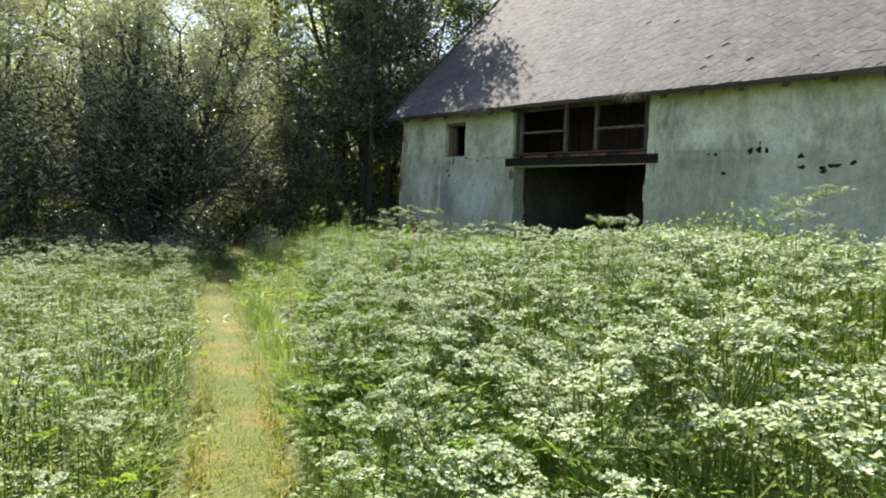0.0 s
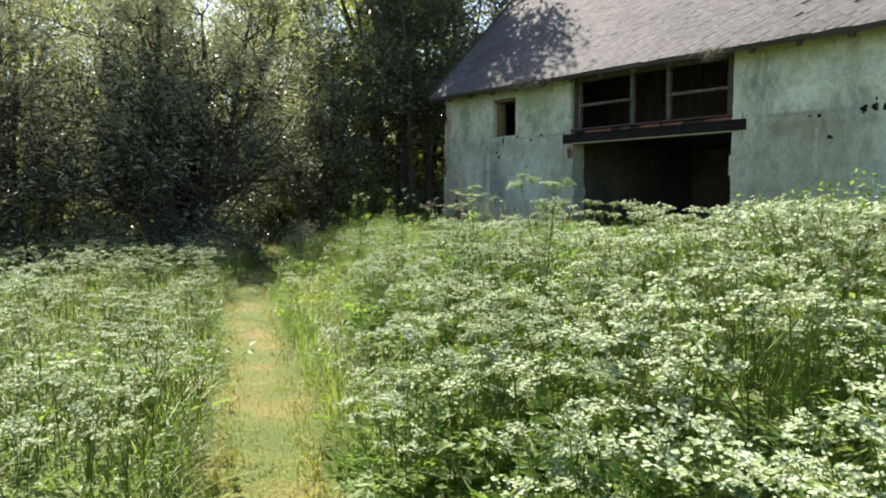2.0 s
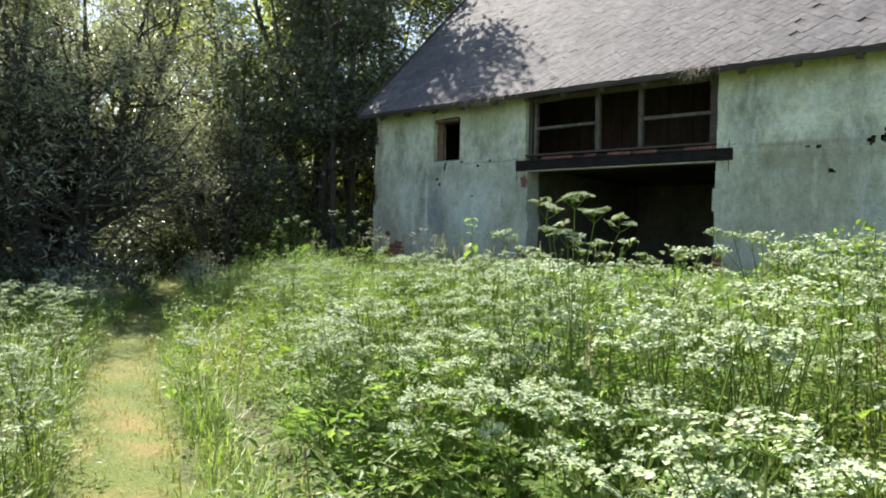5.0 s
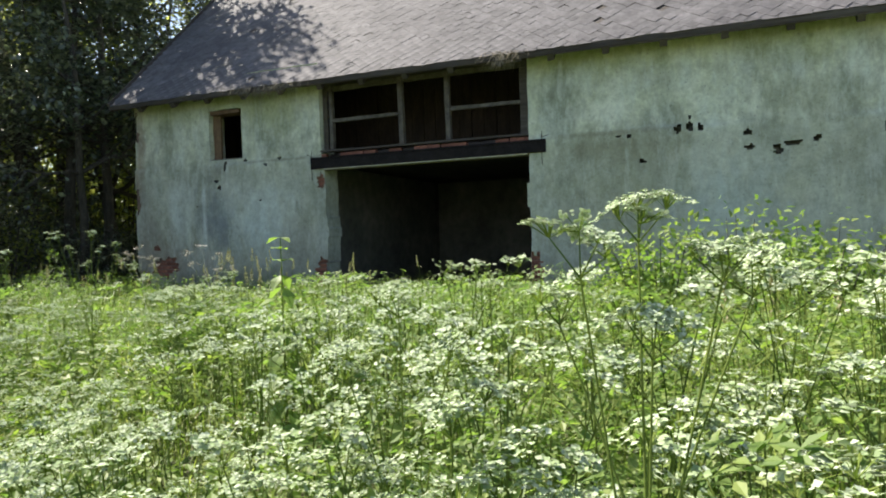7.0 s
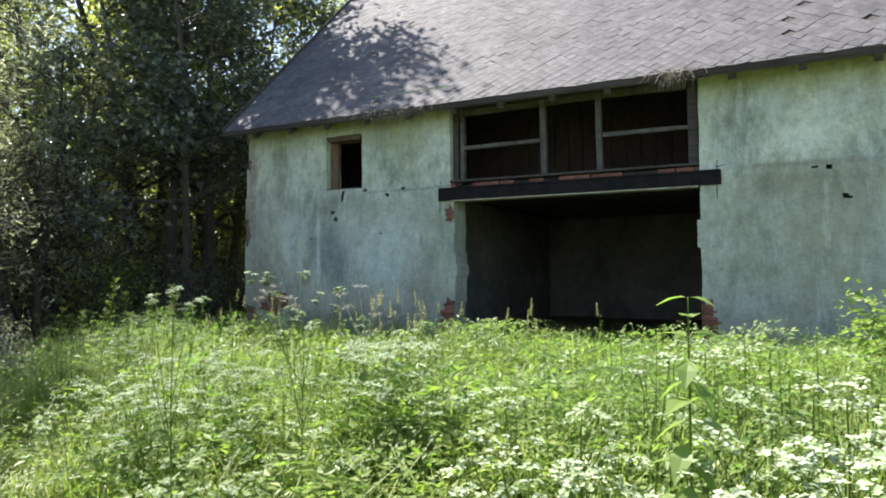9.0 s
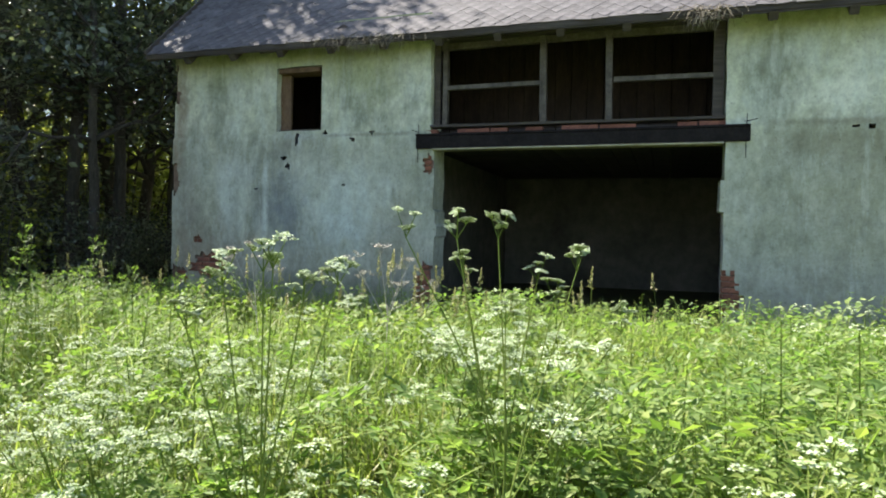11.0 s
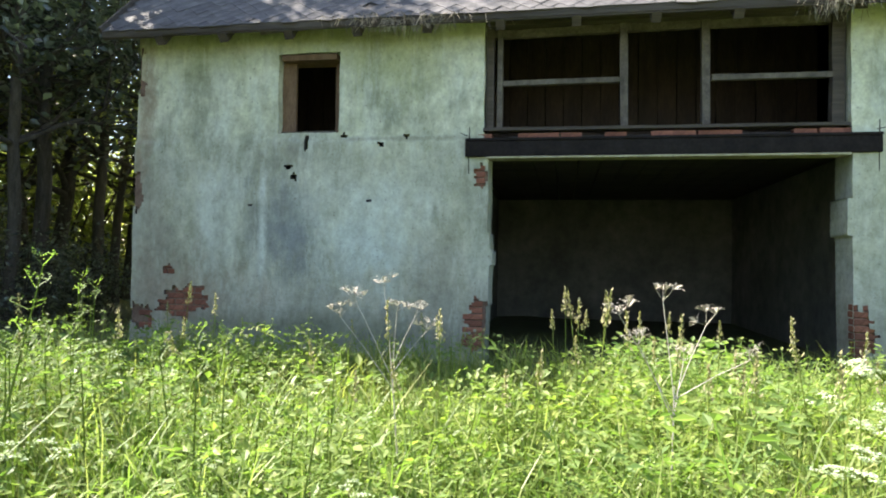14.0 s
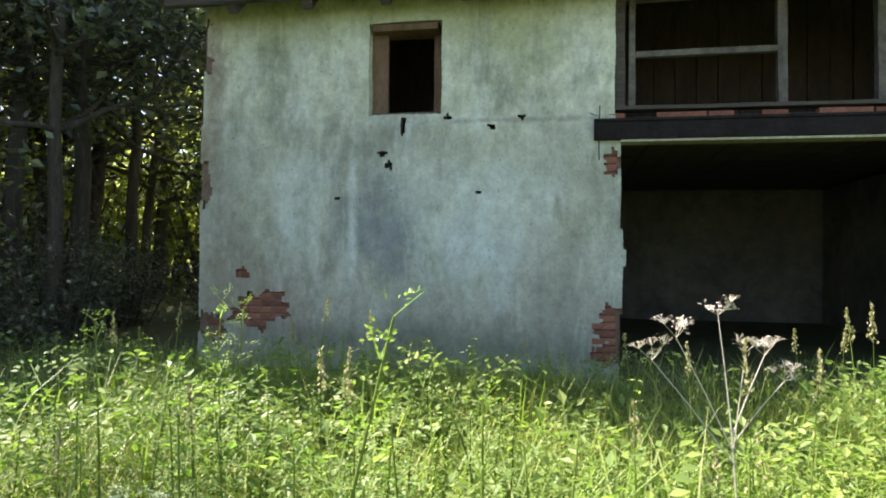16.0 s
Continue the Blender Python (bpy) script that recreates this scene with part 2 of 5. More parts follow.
LEAF_HERB = leaf_mat("herb_leaves", [(0.0, (0.118, 0.20, 0.055)), (0.5, (0.165, 0.25, 0.072)), (1.0, (0.28, 0.35, 0.125))], 0.48, 0.5, (0.5, (1.15, 1.05, 0.8)))
LEAF_GRASS = leaf_mat("grass_blades", [(0.0, (0.12, 0.18, 0.045)), (0.6, (0.205, 0.29, 0.078)), (1.0, (0.37, 0.395, 0.18))], 0.48, 0.45, (0.4, (1.2, 1.05, 0.8)))
GRASS_SEED = leaf_mat("grass_seed_heads", [(0.0, (0.24, 0.22, 0.12)), (1.0, (0.40, 0.36, 0.22))], 0.3, 0.7)
STRAW = leaf_mat("dry_stalks", [(0.0, (0.34, 0.28, 0.06)), (0.35, (0.42, 0.33, 0.10)), (0.6, (0.26, 0.28, 0.05)), (1.0, (0.18, 0.25, 0.04))], 0.25, 0.8)
HAY = leaf_mat("old_grey_hay", [(0.0, (0.20, 0.17, 0.12)), (1.0, (0.36, 0.32, 0.25))], 0.1, 0.9, None, 0.1)
STALK = leaf_mat("green_stalks", [(0.0, (0.10, 0.15, 0.03)), (1.0, (0.20, 0.25, 0.06))], 0.25, 0.85, None, 0.15)
PETAL = leaf_mat("white_florets", [(0.0, (0.24, 0.33, 0.13)), (0.35, (0.36, 0.44, 0.25)), (1.0, (0.57, 0.62, 0.46))], 0.2, 0.8, None, 0.1)
DRY_UMBEL = leaf_mat("dead_umbels", [(0.0, (0.38, 0.34, 0.29)), (1.0, (0.56, 0.52, 0.46))], 0.1, 0.8)
LEAF_WILLOW = leaf_mat("willow_leaves", [(0.0, (0.18, 0.20, 0.13)), (0.6, (0.31, 0.335, 0.24)), (1.0, (0.54, 0.56, 0.48))], 0.36, 0.36, None, 0.9, (1.15, 1.2, 0.8))
# wood foliage in two tones: sunlight painted pale yellow-green, shade painted dark
LEAF_WOOD_LIT = leaf_mat("sunlit_wood_leaves", [(0.0, (0.11, 0.145, 0.05)), (0.6, (0.27, 0.32, 0.11)), (1.0, (0.50, 0.54, 0.23))], 0.64, 0.38, None, 0.7, (1.25, 1.25, 0.65))
LEAF_SHADE = leaf_mat("shaded_wood_leaves", [(0.0, (0.045, 0.06, 0.04)), (0.6, (0.10, 0.125, 0.08)), (1.0, (0.25, 0.28, 0.19))], 0.38, 0.3, None, 1.0, (1.15, 1.2, 0.75))


# ---- mesh kit ----
def mesh_np(name, verts, quads, mats, idx=None, smooth=False):
    """A mesh from arrays of vertices and four-cornered faces."""
    verts, quads = np.asarray(verts, np.float32), np.asarray(quads, np.int32)
    me = bpy.data.meshes.new(name)
    me.vertices.add(len(verts))
    me.vertices.foreach_set("co", verts.ravel())
    me.loops.add(quads.size)
    me.loops.foreach_set("vertex_index", quads.ravel())
    me.polygons.add(len(quads))
    me.polygons.foreach_set("loop_start", np.arange(0, quads.size, 4, dtype=np.int32))
    for m in mats:
        me.materials.append(m)
    if idx is not None:
        me.polygons.foreach_set("material_index", np.asarray(idx, np.int32))
    me.polygons.foreach_set("use_smooth", np.full(len(quads), bool(smooth)))
    me.update(calc_edges=True)
    return me


class Kit:
    """Gathers quads of several materials into one mesh."""
    def __init__(self):
        self.v, self.q, self.m, self.n = [], [], [], 0

    def add(self, verts, quads, mat=0):
        verts, quads = np.asarray(verts, float), np.asarray(quads, int)
        self.v.append(verts)
        self.q.append(quads + self.n)
        self.m.append(np.full(len(quads), mat))
        self.n += len(verts)

    def many(self, verts, quads, rots, places, mat=0):
        """The same small shape at many places; rots: N x 3 x 3 with its size in it."""
        verts, quads = np.asarray(verts, float), np.asarray(quads, int)
        k, n = len(verts), len(places)
        if n == 0:
            return
        v = np.einsum("nij,kj->nki", rots, verts) + np.asarray(places)[:, None, :]
        q = quads[None] + (np.arange(n) * k)[:, None, None]
        self.add(v.reshape(-1, 3), q.reshape(-1, 4), mat)

    def arrays(self):
        return np.concatenate(self.v), np.concatenate(self.q), np.concatenate(self.m)

    def mesh(self, name, mats, smooth=False):
        v, q, m = self.arrays()
        return mesh_np(name, v, q, mats, m, smooth)


def turns(yaw, tilt, size, roll=None):
    """N rotation matrices: roll about z, then tilt about x, then yaw about z, times size."""
    yaw, tilt = np.asarray(yaw, float), np.asarray(tilt, float)
    n = len(yaw)
    size = np.broadcast_to(np.asarray(size, float), (n,))
    cy, sy, ct, st = np.cos(yaw), np.sin(yaw), np.cos(tilt), np.sin(tilt)
    z, o = np.zeros(n), np.ones(n)
    a = np.stack([np.stack([cy, -sy, z], 1), np.stack([sy, cy, z], 1), np.stack([z, z, o], 1)], 1)
    b = np.stack([np.stack([o, z, z], 1), np.stack([z, ct, -st], 1), np.stack([z, st, ct], 1)], 1)
    r = a @ b
    if roll is not None:
        cr, sr = np.cos(roll), np.sin(roll)
        r = r @ np.stack([np.stack([cr, -sr, z], 1), np.stack([sr, cr, z], 1), np.stack([z, z, o], 1)], 1)
    return r * size[:, None, None]


def tube(kit, pts, radii, sides=5, mat=0):
    """A tapering round limb along points."""
    pts = [Vector(p) for p in pts]
    rings = []
    for i, (p, r) in enumerate(zip(pts, radii)):
        way = (pts[min(i + 1, len(pts) - 1)] - pts[max(i - 1, 0)]).normalized()
        side = way.cross(Vector((0.3, 0.9, 0.2))).normalized()
        up = way.cross(side)
        rings += [p + r * (math.cos(2 * math.pi * k / sides) * side + math.sin(2 * math.pi * k / sides) * up) for k in range(sides)]
    q = [(i * sides + k, i * sides + (k + 1) % sides, (i + 1) * sides + (k + 1) % sides, (i + 1) * sides + k)
         for i in range(len(pts) - 1) for k in range(sides)]
    kit.add([tuple(v) for v in rings], q, mat)


def box_bm(bm, x0, x1, y0, y1, z0, z1, bevel=0.0):
    m = Matrix.Translation(((x0 + x1) / 2, (y0 + y1) / 2, (z0 + z1) / 2)) @ Matrix.Diagonal((x1 - x0, y1 - y0, z1 - z0, 1))
    made = bmesh.ops.create_cube(bm, size=1, matrix=m)
    if bevel:
        bmesh.ops.bevel(bm, geom=list({e for v in made["verts"] for e in v.link_edges}), offset=bevel, segments=1, affect="EDGES")


def part(name, bm, material, parent=None, label=""):
    me = bpy.data.meshes.new(name)
    bm.to_mesh(me)
    bm.free()
    me.materials.append(material)
    ob = new(name, me)
    ob.parent = parent
    return tagged(ob, label)


def rough_beam(name, material, parent, a, b, w, h, label="", wobble=0.006, cuts=10):
    """A hand-hewn timber from a to b with uneven faces."""
    a, b = Vector(a), Vector(b)
    way = (b - a).normalized()
    up = Vector((0, 0, 1)) if abs(way.z) < 0.9 else Vector((1, 0, 0))
    side = way.cross(up).normalized()
    up = side.cross(way)
    bm = bmesh.new()
    rings = []
    for i in range(cuts + 1):
        c = a.lerp(b, i / cuts)
        ring = []
        for k, (sx, sz) in enumerate(((-1, -1), (1, -1), (1, 1), (-1, 1))):
            p = c + side * sx * w / 2 + up * sz * h / 2
            ring.append(bm.verts.new(p + noise.noise_vector(p * 2.3 + Vector((k, 0, 0))) * wobble))
        rings.append(ring)
    for r, q in zip(rings, rings[1:]):
        for k in range(4):
            bm.faces.new((r[k], r[(k + 1) % 4], q[(k + 1) % 4], q[k]))
    bm.faces.new(rings[0][::-1])
    bm.faces.new(rings[-1])
    bmesh.ops.recalc_face_normals(bm, faces=bm.faces)
    return part(name, bm, material, parent, label)


# ---- the lie of the land ----
LINE_Y = np.array([-60, -6, -2.1, 1.7, 4.0, 6.5, 9.8, 14.0, 18.5, 24, 60], float)
LINE_X = np.array([-30, -5.0, -3.05, -0.95, 0.2, 1.4, 2.9, 5.3, 8.2, 11, 11], float)


def sst(a, b, x):
    t = np.clip((np.asarray(x, float) - a) / (b - a), 0, 1)
    return t * t * (3 - 2 * t)


def off_path(x, y):
    """Distance to the right of the mown path's middle."""
    return (np.asarray(x, float) - np.interp(y, LINE_Y, LINE_X)) * 0.885


def ground_z(x, y):
    x, y = np.asarray(x, float), np.asarray(y, float)
    d = off_path(x, y)
    zp = -0.40 - 0.16 * sst(1, 7, y)
    z = zp + (0.08 - zp) * sst(0.2, 3.1, d) - 0.12 * sst(0.6, 5, -d)
    bumps = 0.03 * np.sin(1.7 * x + 0.6 * y) * np.sin(1.3 * y - 0.4 * x)
    return z + bumps * sst(0.3, 1.2, np.abs(d)) + 0.012 * np.sin(5 * x) * np.sin(4.3 * y)


# ---- ground ----
def spread(lo, hi, step, far):
    inner = list(np.arange(lo, hi + 1e-6, step))
    left, right, g = [], [], step
    a, b = lo, hi
    while a > -far or b < far:
        g *= 1.5
        a, b = a - g, b + g
        left.append(a)
        right.append(b)
    return np.array(left[::-1] + inner + right)


gx, gy = spread(-12, 24, 0.3, 900), spread(-8, 34, 0.3, 900)
GX, GY = np.meshgrid(gx, gy, indexing="ij")
near = np.clip(GX, -14, 26), np.clip(GY, -10, 36)
GZ = ground_z(*near)
nx, ny = GX.shape
gi = np.arange(nx * ny).reshape(nx, ny)
gq = np.stack([gi[:-1, :-1], gi[1:, :-1], gi[1:, 1:], gi[:-1, 1:]], -1).reshape(-1, 4)
ground = new("ground", mesh_np("ground", np.stack([GX, GY, GZ], -1).reshape(-1, 3), gq, [EARTH], smooth=True))
tagged(ground, "dark meadow soil under tall grass and herbs", "ground", kind="structure")

ys = np.arange(-7, 26, 0.12)
us = np.linspace(-0.42, 0.42, 9)
PY, PU = np.meshgrid(ys, us, indexing="ij")
edge = 1 + 0.16 * np.sin(2.1 * PY + 1.3) * np.sin(0.9 * PY) + 0.1 * np.sin(6.3 * PY)
PX = np.interp(PY, LINE_Y, LINE_X) + PU * edge / 0.885
PZ = ground_z(PX, PY) + 0.014 - 0.02 * (np.abs(PU) / 0.42) ** 4
pi_ = np.arange(PX.size).reshape(PX.shape)
pq = np.stack([pi_[:-1, :-1], pi_[:-1, 1:], pi_[1:, 1:], pi_[1:, :-1]], -1).reshape(-1, 4)
path = new("path", mesh_np("path", np.stack([PX, PY, PZ], -1).reshape(-1, 3), pq, [MOWN], smooth=True))
tagged(path, "narrow mown path of dry yellowed grass through the meadow", "path", kind="structure")

# ---- the barn ----
FX, YL, YR, EAVE, SLOPE = 11.0, 13.70, -6.0, 4.03, 0.955
EX = 10.62
RIDGE_X = 17.4
barn = tagged(new("barn"), "old plastered barn, pale green walls, slate roof, dark open gateway", "barn")
barn.location = (0, 0, 0)

vy = np.concatenate([np.arange(YR, 0.2, 0.10), np.arange(0.2, 4.6, 0.034), np.arange(4.6, 8.9, 0.05), np.linspace(8.9, YL, 170)])
vz = np.linspace(0.0, 4.40, 148)
NY, NZ = len(vy) - 1, len(vz) - 1
cy_, cz_ = (vy[1:] + vy[:-1]) / 2, (vz[1:] + vz[:-1]) / 2
CY, CZ = np.meshgrid(cy_, cz_, indexing="ij")
kind = np.zeros((NY, NZ), int)


def wob(a, b, k):
    return 0.5 * np.sin(k * a + 1.3 * b) + 0.5 * np.sin(2.3 * k * b - 0.7 * a + 1)


def blob(y, z, ry, rz, rag=0.35):
    a = np.arctan2((CZ - z) / rz, (CY - y) / ry)
    r = np.hypot((CY - y) / ry, (CZ - z) / rz)
    return r < 1 + rag * 0.35 * np.sin(2 * a + y * 7) + rag * 0.4 * np.sin(5 * a + z * 5) + rag * 0.35 * np.sin(11 * a + y * 3)


# bare brick: by the corner, at the gate's foot and under the beam
for y, z, ry, rz in ((12.98, 0.70, 0.31, 0.20), (13.55, 0.50, 0.16, 0.16), (13.19, 1.10, 0.10, 0.05), (9.22, 0.62, 0.17, 0.24),
                     (9.27, 2.24, 0.07, 0.14), (13.66, 2.05, 0.07, 0.30), (13.66, 3.55, 0.06, 0.34), (5.30, 0.60, 0.16, 0.26), (9.3, 0.35, 0.12, 0.12)):
    kind[blob(y, z, ry, rz)] = 2
# small holes
for y, z, ry, rz in ((11.55, 2.245, 0.05, 0.045), (11.63, 2.37, 0.05, 0.04), (10.16, 2.73, 0.03, 0.025), (10.92, 2.74, 0.035, 0.03),
                     (10.47, 2.64, 0.04, 0.03), (11.40, 2.66, 0.03, 0.09), (3.06, 2.66, 0.05, 0.08), (2.90, 2.67, 0.06, 0.07), (2.75, 2.66, 0.04, 0.05),
                     (2.90, 2.81, 0.03, 0.03), (3.94, 2.62, 0.03, 0.03), (3.77, 2.61, 0.035, 0.03), (2.12, 2.52, 0.04, 0.05), (2.10, 2.32, 0.06, 0.04),
                     (1.73, 2.26, 0.06, 0.08), (1.54, 2.34, 0.12, 0.03), (1.24, 2.38, 0.04, 0.05), (0.37, 2.48, 0.08, 0.09), (0.30, 2.6, 0.04, 0.05),
                     (3.58, 2.21, 0.05, 0.025), (12.1, 1.9, 0.03, 0.02), (10.6, 1.95, 0.025, 0.02)):
    kind[blob(y, z, ry, rz, 0.25)] = 3
# openings: small window, gateway, loft opening
kind[(CY > 11.0) & (CY < 11.80) & (CZ > 2.78) & (CZ < 3.76)] = 1
jag = 0.025 * wob(CZ * 1.0, 0.3, 5.0)
left_edge = 9.19 + jag - 0.055 * np.exp(-((CZ - 1.35) / 0.30) ** 2)
right_edge = 5.37 + 0.03 * wob(CZ, 1.7, 6.0) + 0.06 * np.exp(-((CZ - 1.72) / 0.15) ** 2)
kind[(CY < left_edge) & (CY > right_edge) & (CZ < 2.62)] = 1
kind[(CY < 9.23) & (CY > 5.37) & (CZ >= 2.62)] = 1

wall_kit = Kit()
VY, VZ = np.meshgrid(vy, vz, indexing="ij")
VX = FX + 0.022 * wob(VY * 0.7, VZ * 0.8, 1.1) + 0.010 * wob(VY, VZ, 4.1) - 0.05 * sst(1.2, 0.3, VZ) * (0.6 + 0.4 * np.sin(VY * 1.7)) - 0.032 * sst(2.74, 2.66, VZ + 0.03 * wob(VY, 0.0, 3.0)) * (0.5 + 0.5 * np.sin(VY * 2.3 + 1))
JY = VY + 0.008 * wob(VZ, VY, 9.0) + 0.006 * wob(VY, VZ, 31.0)
JZ = VZ + 0.008 * wob(VY, VZ, 8.0) + 0.006 * wob(VZ, VY, 29.0)
front = np.stack([VX, JY, JZ], -1)
vi = np.arange(VX.size).reshape(VX.shape)
keep = kind == 0
sel = np.argwhere(keep)
a, b = sel[:, 0], sel[:, 1]
wall_kit.add(front.reshape(-1, 3), np.stack([vi[a, b], vi[a, b + 1], vi[a + 1, b + 1], vi[a + 1, b]], 1), 0)
DEPTH = {1: 0.46, 2: 0.035, 3: 0.16}
for code, deep in DEPTH.items():
    back = front.copy()
    back[..., 0] += deep
    both = np.concatenate([front.reshape(-1, 3), back.reshape(-1, 3)])
    n0 = VX.size
    quads = []
    for (i, j) in np.argwhere(kind == code):
        for di, dj, e in ((-1, 0, ((i, j), (i, j + 1))), (1, 0, ((i + 1, j), (i + 1, j + 1))), (0, -1, ((i, j), (i + 1, j))), (0, 1, ((i, j + 1), (i + 1, j + 1)))):
            p, q = i + di, j + dj
            if not (0 <= p < NY and 0 <= q < NZ):
                continue
            other = kind[p, q]
            if other == code or DEPTH.get(other, 0) >= deep:
                continue
            s0, s1 = vi[e[0]], vi[e[1]]
            quads.append((s0, s1, s1 + n0, s0 + n0))
        if code in (2, 3):
            quads.append(tuple(n0 + vi[k] for k in ((i, j), (i, j + 1), (i + 1, j + 1), (i + 1, j))))
    mat_i = {1: 0, 2: 1, 3: 2}[code]
    wall_kit.add(both, quads, mat_i)
v, q, m = wall_kit.arrays()
used = np.unique(q)
remap = np.zeros(len(v), int)
remap[used] = np.arange(len(used))
front_wall = new("front_wall", mesh_np("front_wall", v[used], remap[q], [PLASTER, MORTAR, INTERIOR], m, True))
front_wall.parent = barn
tagged(front_wall, "pale green plaster wall, stained, with patches fallen off the brick")

# inner and other walls, a little behind the plaster face
bm = bmesh.new()
for y0, y1, z0, z1 in ((YR, 5.30, -0.3, 4.3), (9.30, 10.95, -0.3, 4.3), (11.85, YL - 0.03, -0.3, 4.3), (10.95, 11.85, -0.3, 2.74), (10.95, 11.85, 3.80, 4.3)):
    box_bm(bm, FX + 0.20, FX + 0.47, y0, y1, z0, z1)
part("inner_leaf", bm, INTERIOR, barn)
bm = bmesh.new()
box_bm(bm, FX + 0.05, 23.8, YL - 0.45, YL - 0.012, -0.3, 4.3)
gv = [bm.verts.new((x, y, z)) for y in (YL - 0.45, YL - 0.012) for x, z in ((FX + 0.05, 4.3), (23.8, 4.3), (RIDGE_X, 10.2))]
bm.faces.new((gv[0], gv[1], gv[2]))
bm.faces.new((gv[3], gv[5], gv[4]))
part("gable_wall", bm, PLASTER, barn)
bm = bmesh.new()
box_bm(bm, FX + 0.05, 23.8, YR, YR + 0.45, -0.3, 4.3)
gv = [bm.verts.new((x, y, z)) for y in (YR, YR + 0.45) for x, z in ((FX + 0.05, 4.3), (23.8, 4.3), (RIDGE_X, 10.2))]
bm.faces.new((gv[0], gv[1], gv[2]))
bm.faces.new((gv[3], gv[5], gv[4]))
part("gable_wall", bm, PLASTER, barn)
bm = bmesh.new()
box_bm(bm, 23.4, 23.8, YR + 0.45, YL - 0.45, -0.3, 4.3)
part("back_wall", bm, PLASTER, barn)
# unseen partitions, added to close in the gateway so it stays dark
for x0, x1, y0, y1, z0, z1 in ((FX + 0.47, 18.0, 9.75, 9.95, 0.05, 2.65), (FX + 0.47, 18.0, 4.7, 4.9, 0.05, 2.65), (18.0, 18.2, 4.7, 9.95, 0.05, 2.65)):
    bm = bmesh.new()
    box_bm(bm, x0, x1, y0, y1, z0, z1)
    part("blocking_partition", bm, INTERIOR, barn)
bm = bmesh.new()
box_bm(bm, FX + 0.30, 23.4, YR + 0.45, YL - 0.45, -0.1, 0.09)
part("barn_floor", bm, EARTH, barn)
loft = tagged(new("loft_floor"), "dark plank floor of the hay loft")
loft.parent = barn
for k in range(60):
    y = YR + 0.5 + k * 0.31
    if y < YL - 0.8:
        bm = bmesh.new()
        box_bm(bm, FX + 0.30, 23.4, y, y + 0.295, 2.66 if 5.0 < y < 9.3 else 2.70, 2.76)
        part("plank", bm, DARKWOOD, loft)

# assumed dark-brown boards in the loft and behind the small window, for their gloom
boarding = tagged(new("loft_boarding"), "assumed upright boards, toned dark brown for the gloom of the loft")
boarding.parent = barn
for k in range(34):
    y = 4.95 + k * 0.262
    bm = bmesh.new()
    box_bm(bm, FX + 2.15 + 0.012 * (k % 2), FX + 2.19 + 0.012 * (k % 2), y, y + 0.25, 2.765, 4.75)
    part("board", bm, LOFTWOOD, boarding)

# the steel beam across the gateway, with a course of brick and a sill above it
beam = part("lintel_beam", bmesh.new(), STEEL, barn, "dark rusty steel beam across the gateway")
bm = bmesh.new()
B0, B1 = 5.07, 9.45
box_bm(bm, FX - 0.058, FX + 0.10, B0, B1, 2.466, 2.645, 0.008)
box_bm(bm, FX - 0.07, FX + 0.16, B0, B1, 2.645, 2.675, 0.004)
bm.to_mesh(beam.data)
bm.free()
bm = bmesh.new()
box_bm(bm, FX - 0.062, FX + 0.16, 5.37, 9.2, 2.440, 2.464, 0.004)
part("bottom_flange", bm, FLANGE, beam, "pale yellowish edge of the bottom flange")
for y in (9.40, 5.12):
    kit = Kit()
    tube(kit, [(FX - 0.085, y, 2.26), (FX - 0.09, y + 0.004, 2.5), (FX - 0.085, y - 0.004, 2.80)], [0.005, 0.006, 0.005], 6)
    tube(kit, [(FX - 0.08, y + 0.02, 2.70), (FX - 0.085, y + 0.10 if y > 7 else y - 0.12, 2.73)], [0.005, 0.005], 6)
    rod = new("anchor_rod", kit.mesh("anchor_rod", [STEEL]))
    rod.parent = beam
rough_beam("loft_sill", DARKWOOD, barn, (FX + 0.06, 5.36, 2.775), (FX + 0.06, 9.25, 2.785), 0.17, 0.035, "dark weathered sill board")

# timber frame of the loft opening
frame_ob = tagged(new("timber_frame"), "weathered grey timber frame of posts and rails in the loft opening")
frame_ob.parent = barn
X = FX + 0.15
rough_beam("post", DARKWOOD, frame_ob, (X, 9.19, 2.80), (X, 9.19, 4.08), 0.09, 0.10)
rough_beam("post", GREYWOOD, frame_ob, (X, 9.075, 2.80), (X, 9.075, 4.02), 0.06, 0.10)
rough_beam("post", GREYWOOD, frame_ob, (X, 7.66, 2.80), (X, 7.68, 4.02), 0.085, 0.10)
rough_beam("post", GREYWOOD, frame_ob, (X, 6.78, 2.80), (X, 6.80, 4.02), 0.085, 0.10)
rough_beam("post", DARKWOOD, frame_ob, (X, 5.44, 2.80), (X, 5.44, 4.06), 0.13, 0.11)
rough_beam("rail", GREYWOOD, frame_ob, (X - 0.02, 9.04, 3.345), (X - 0.02, 7.71, 3.35), 0.07, 0.058)
rough_beam("rail", GREYWOOD, frame_ob, (X - 0.02, 6.73, 3.34), (X - 0.02, 5.50, 3.335), 0.07, 0.058)
rough_beam("head_rail", GREYWOOD, frame_ob, (X + 0.01, 9.25, 3.93), (X + 0.01, 7.2, 3.955), 0.07, 0.09)
rough_beam("head_rail", GREYWOOD, frame_ob, (X + 0.01, 7.2, 3.955), (X + 0.01, 5.36, 3.95), 0.07, 0.09)
rough_beam("wall_plate", DARKWOOD, barn, (FX + 0.10, 5.2, 4.07), (FX + 0.10, 9.4, 4.07), 0.20, 0.15)

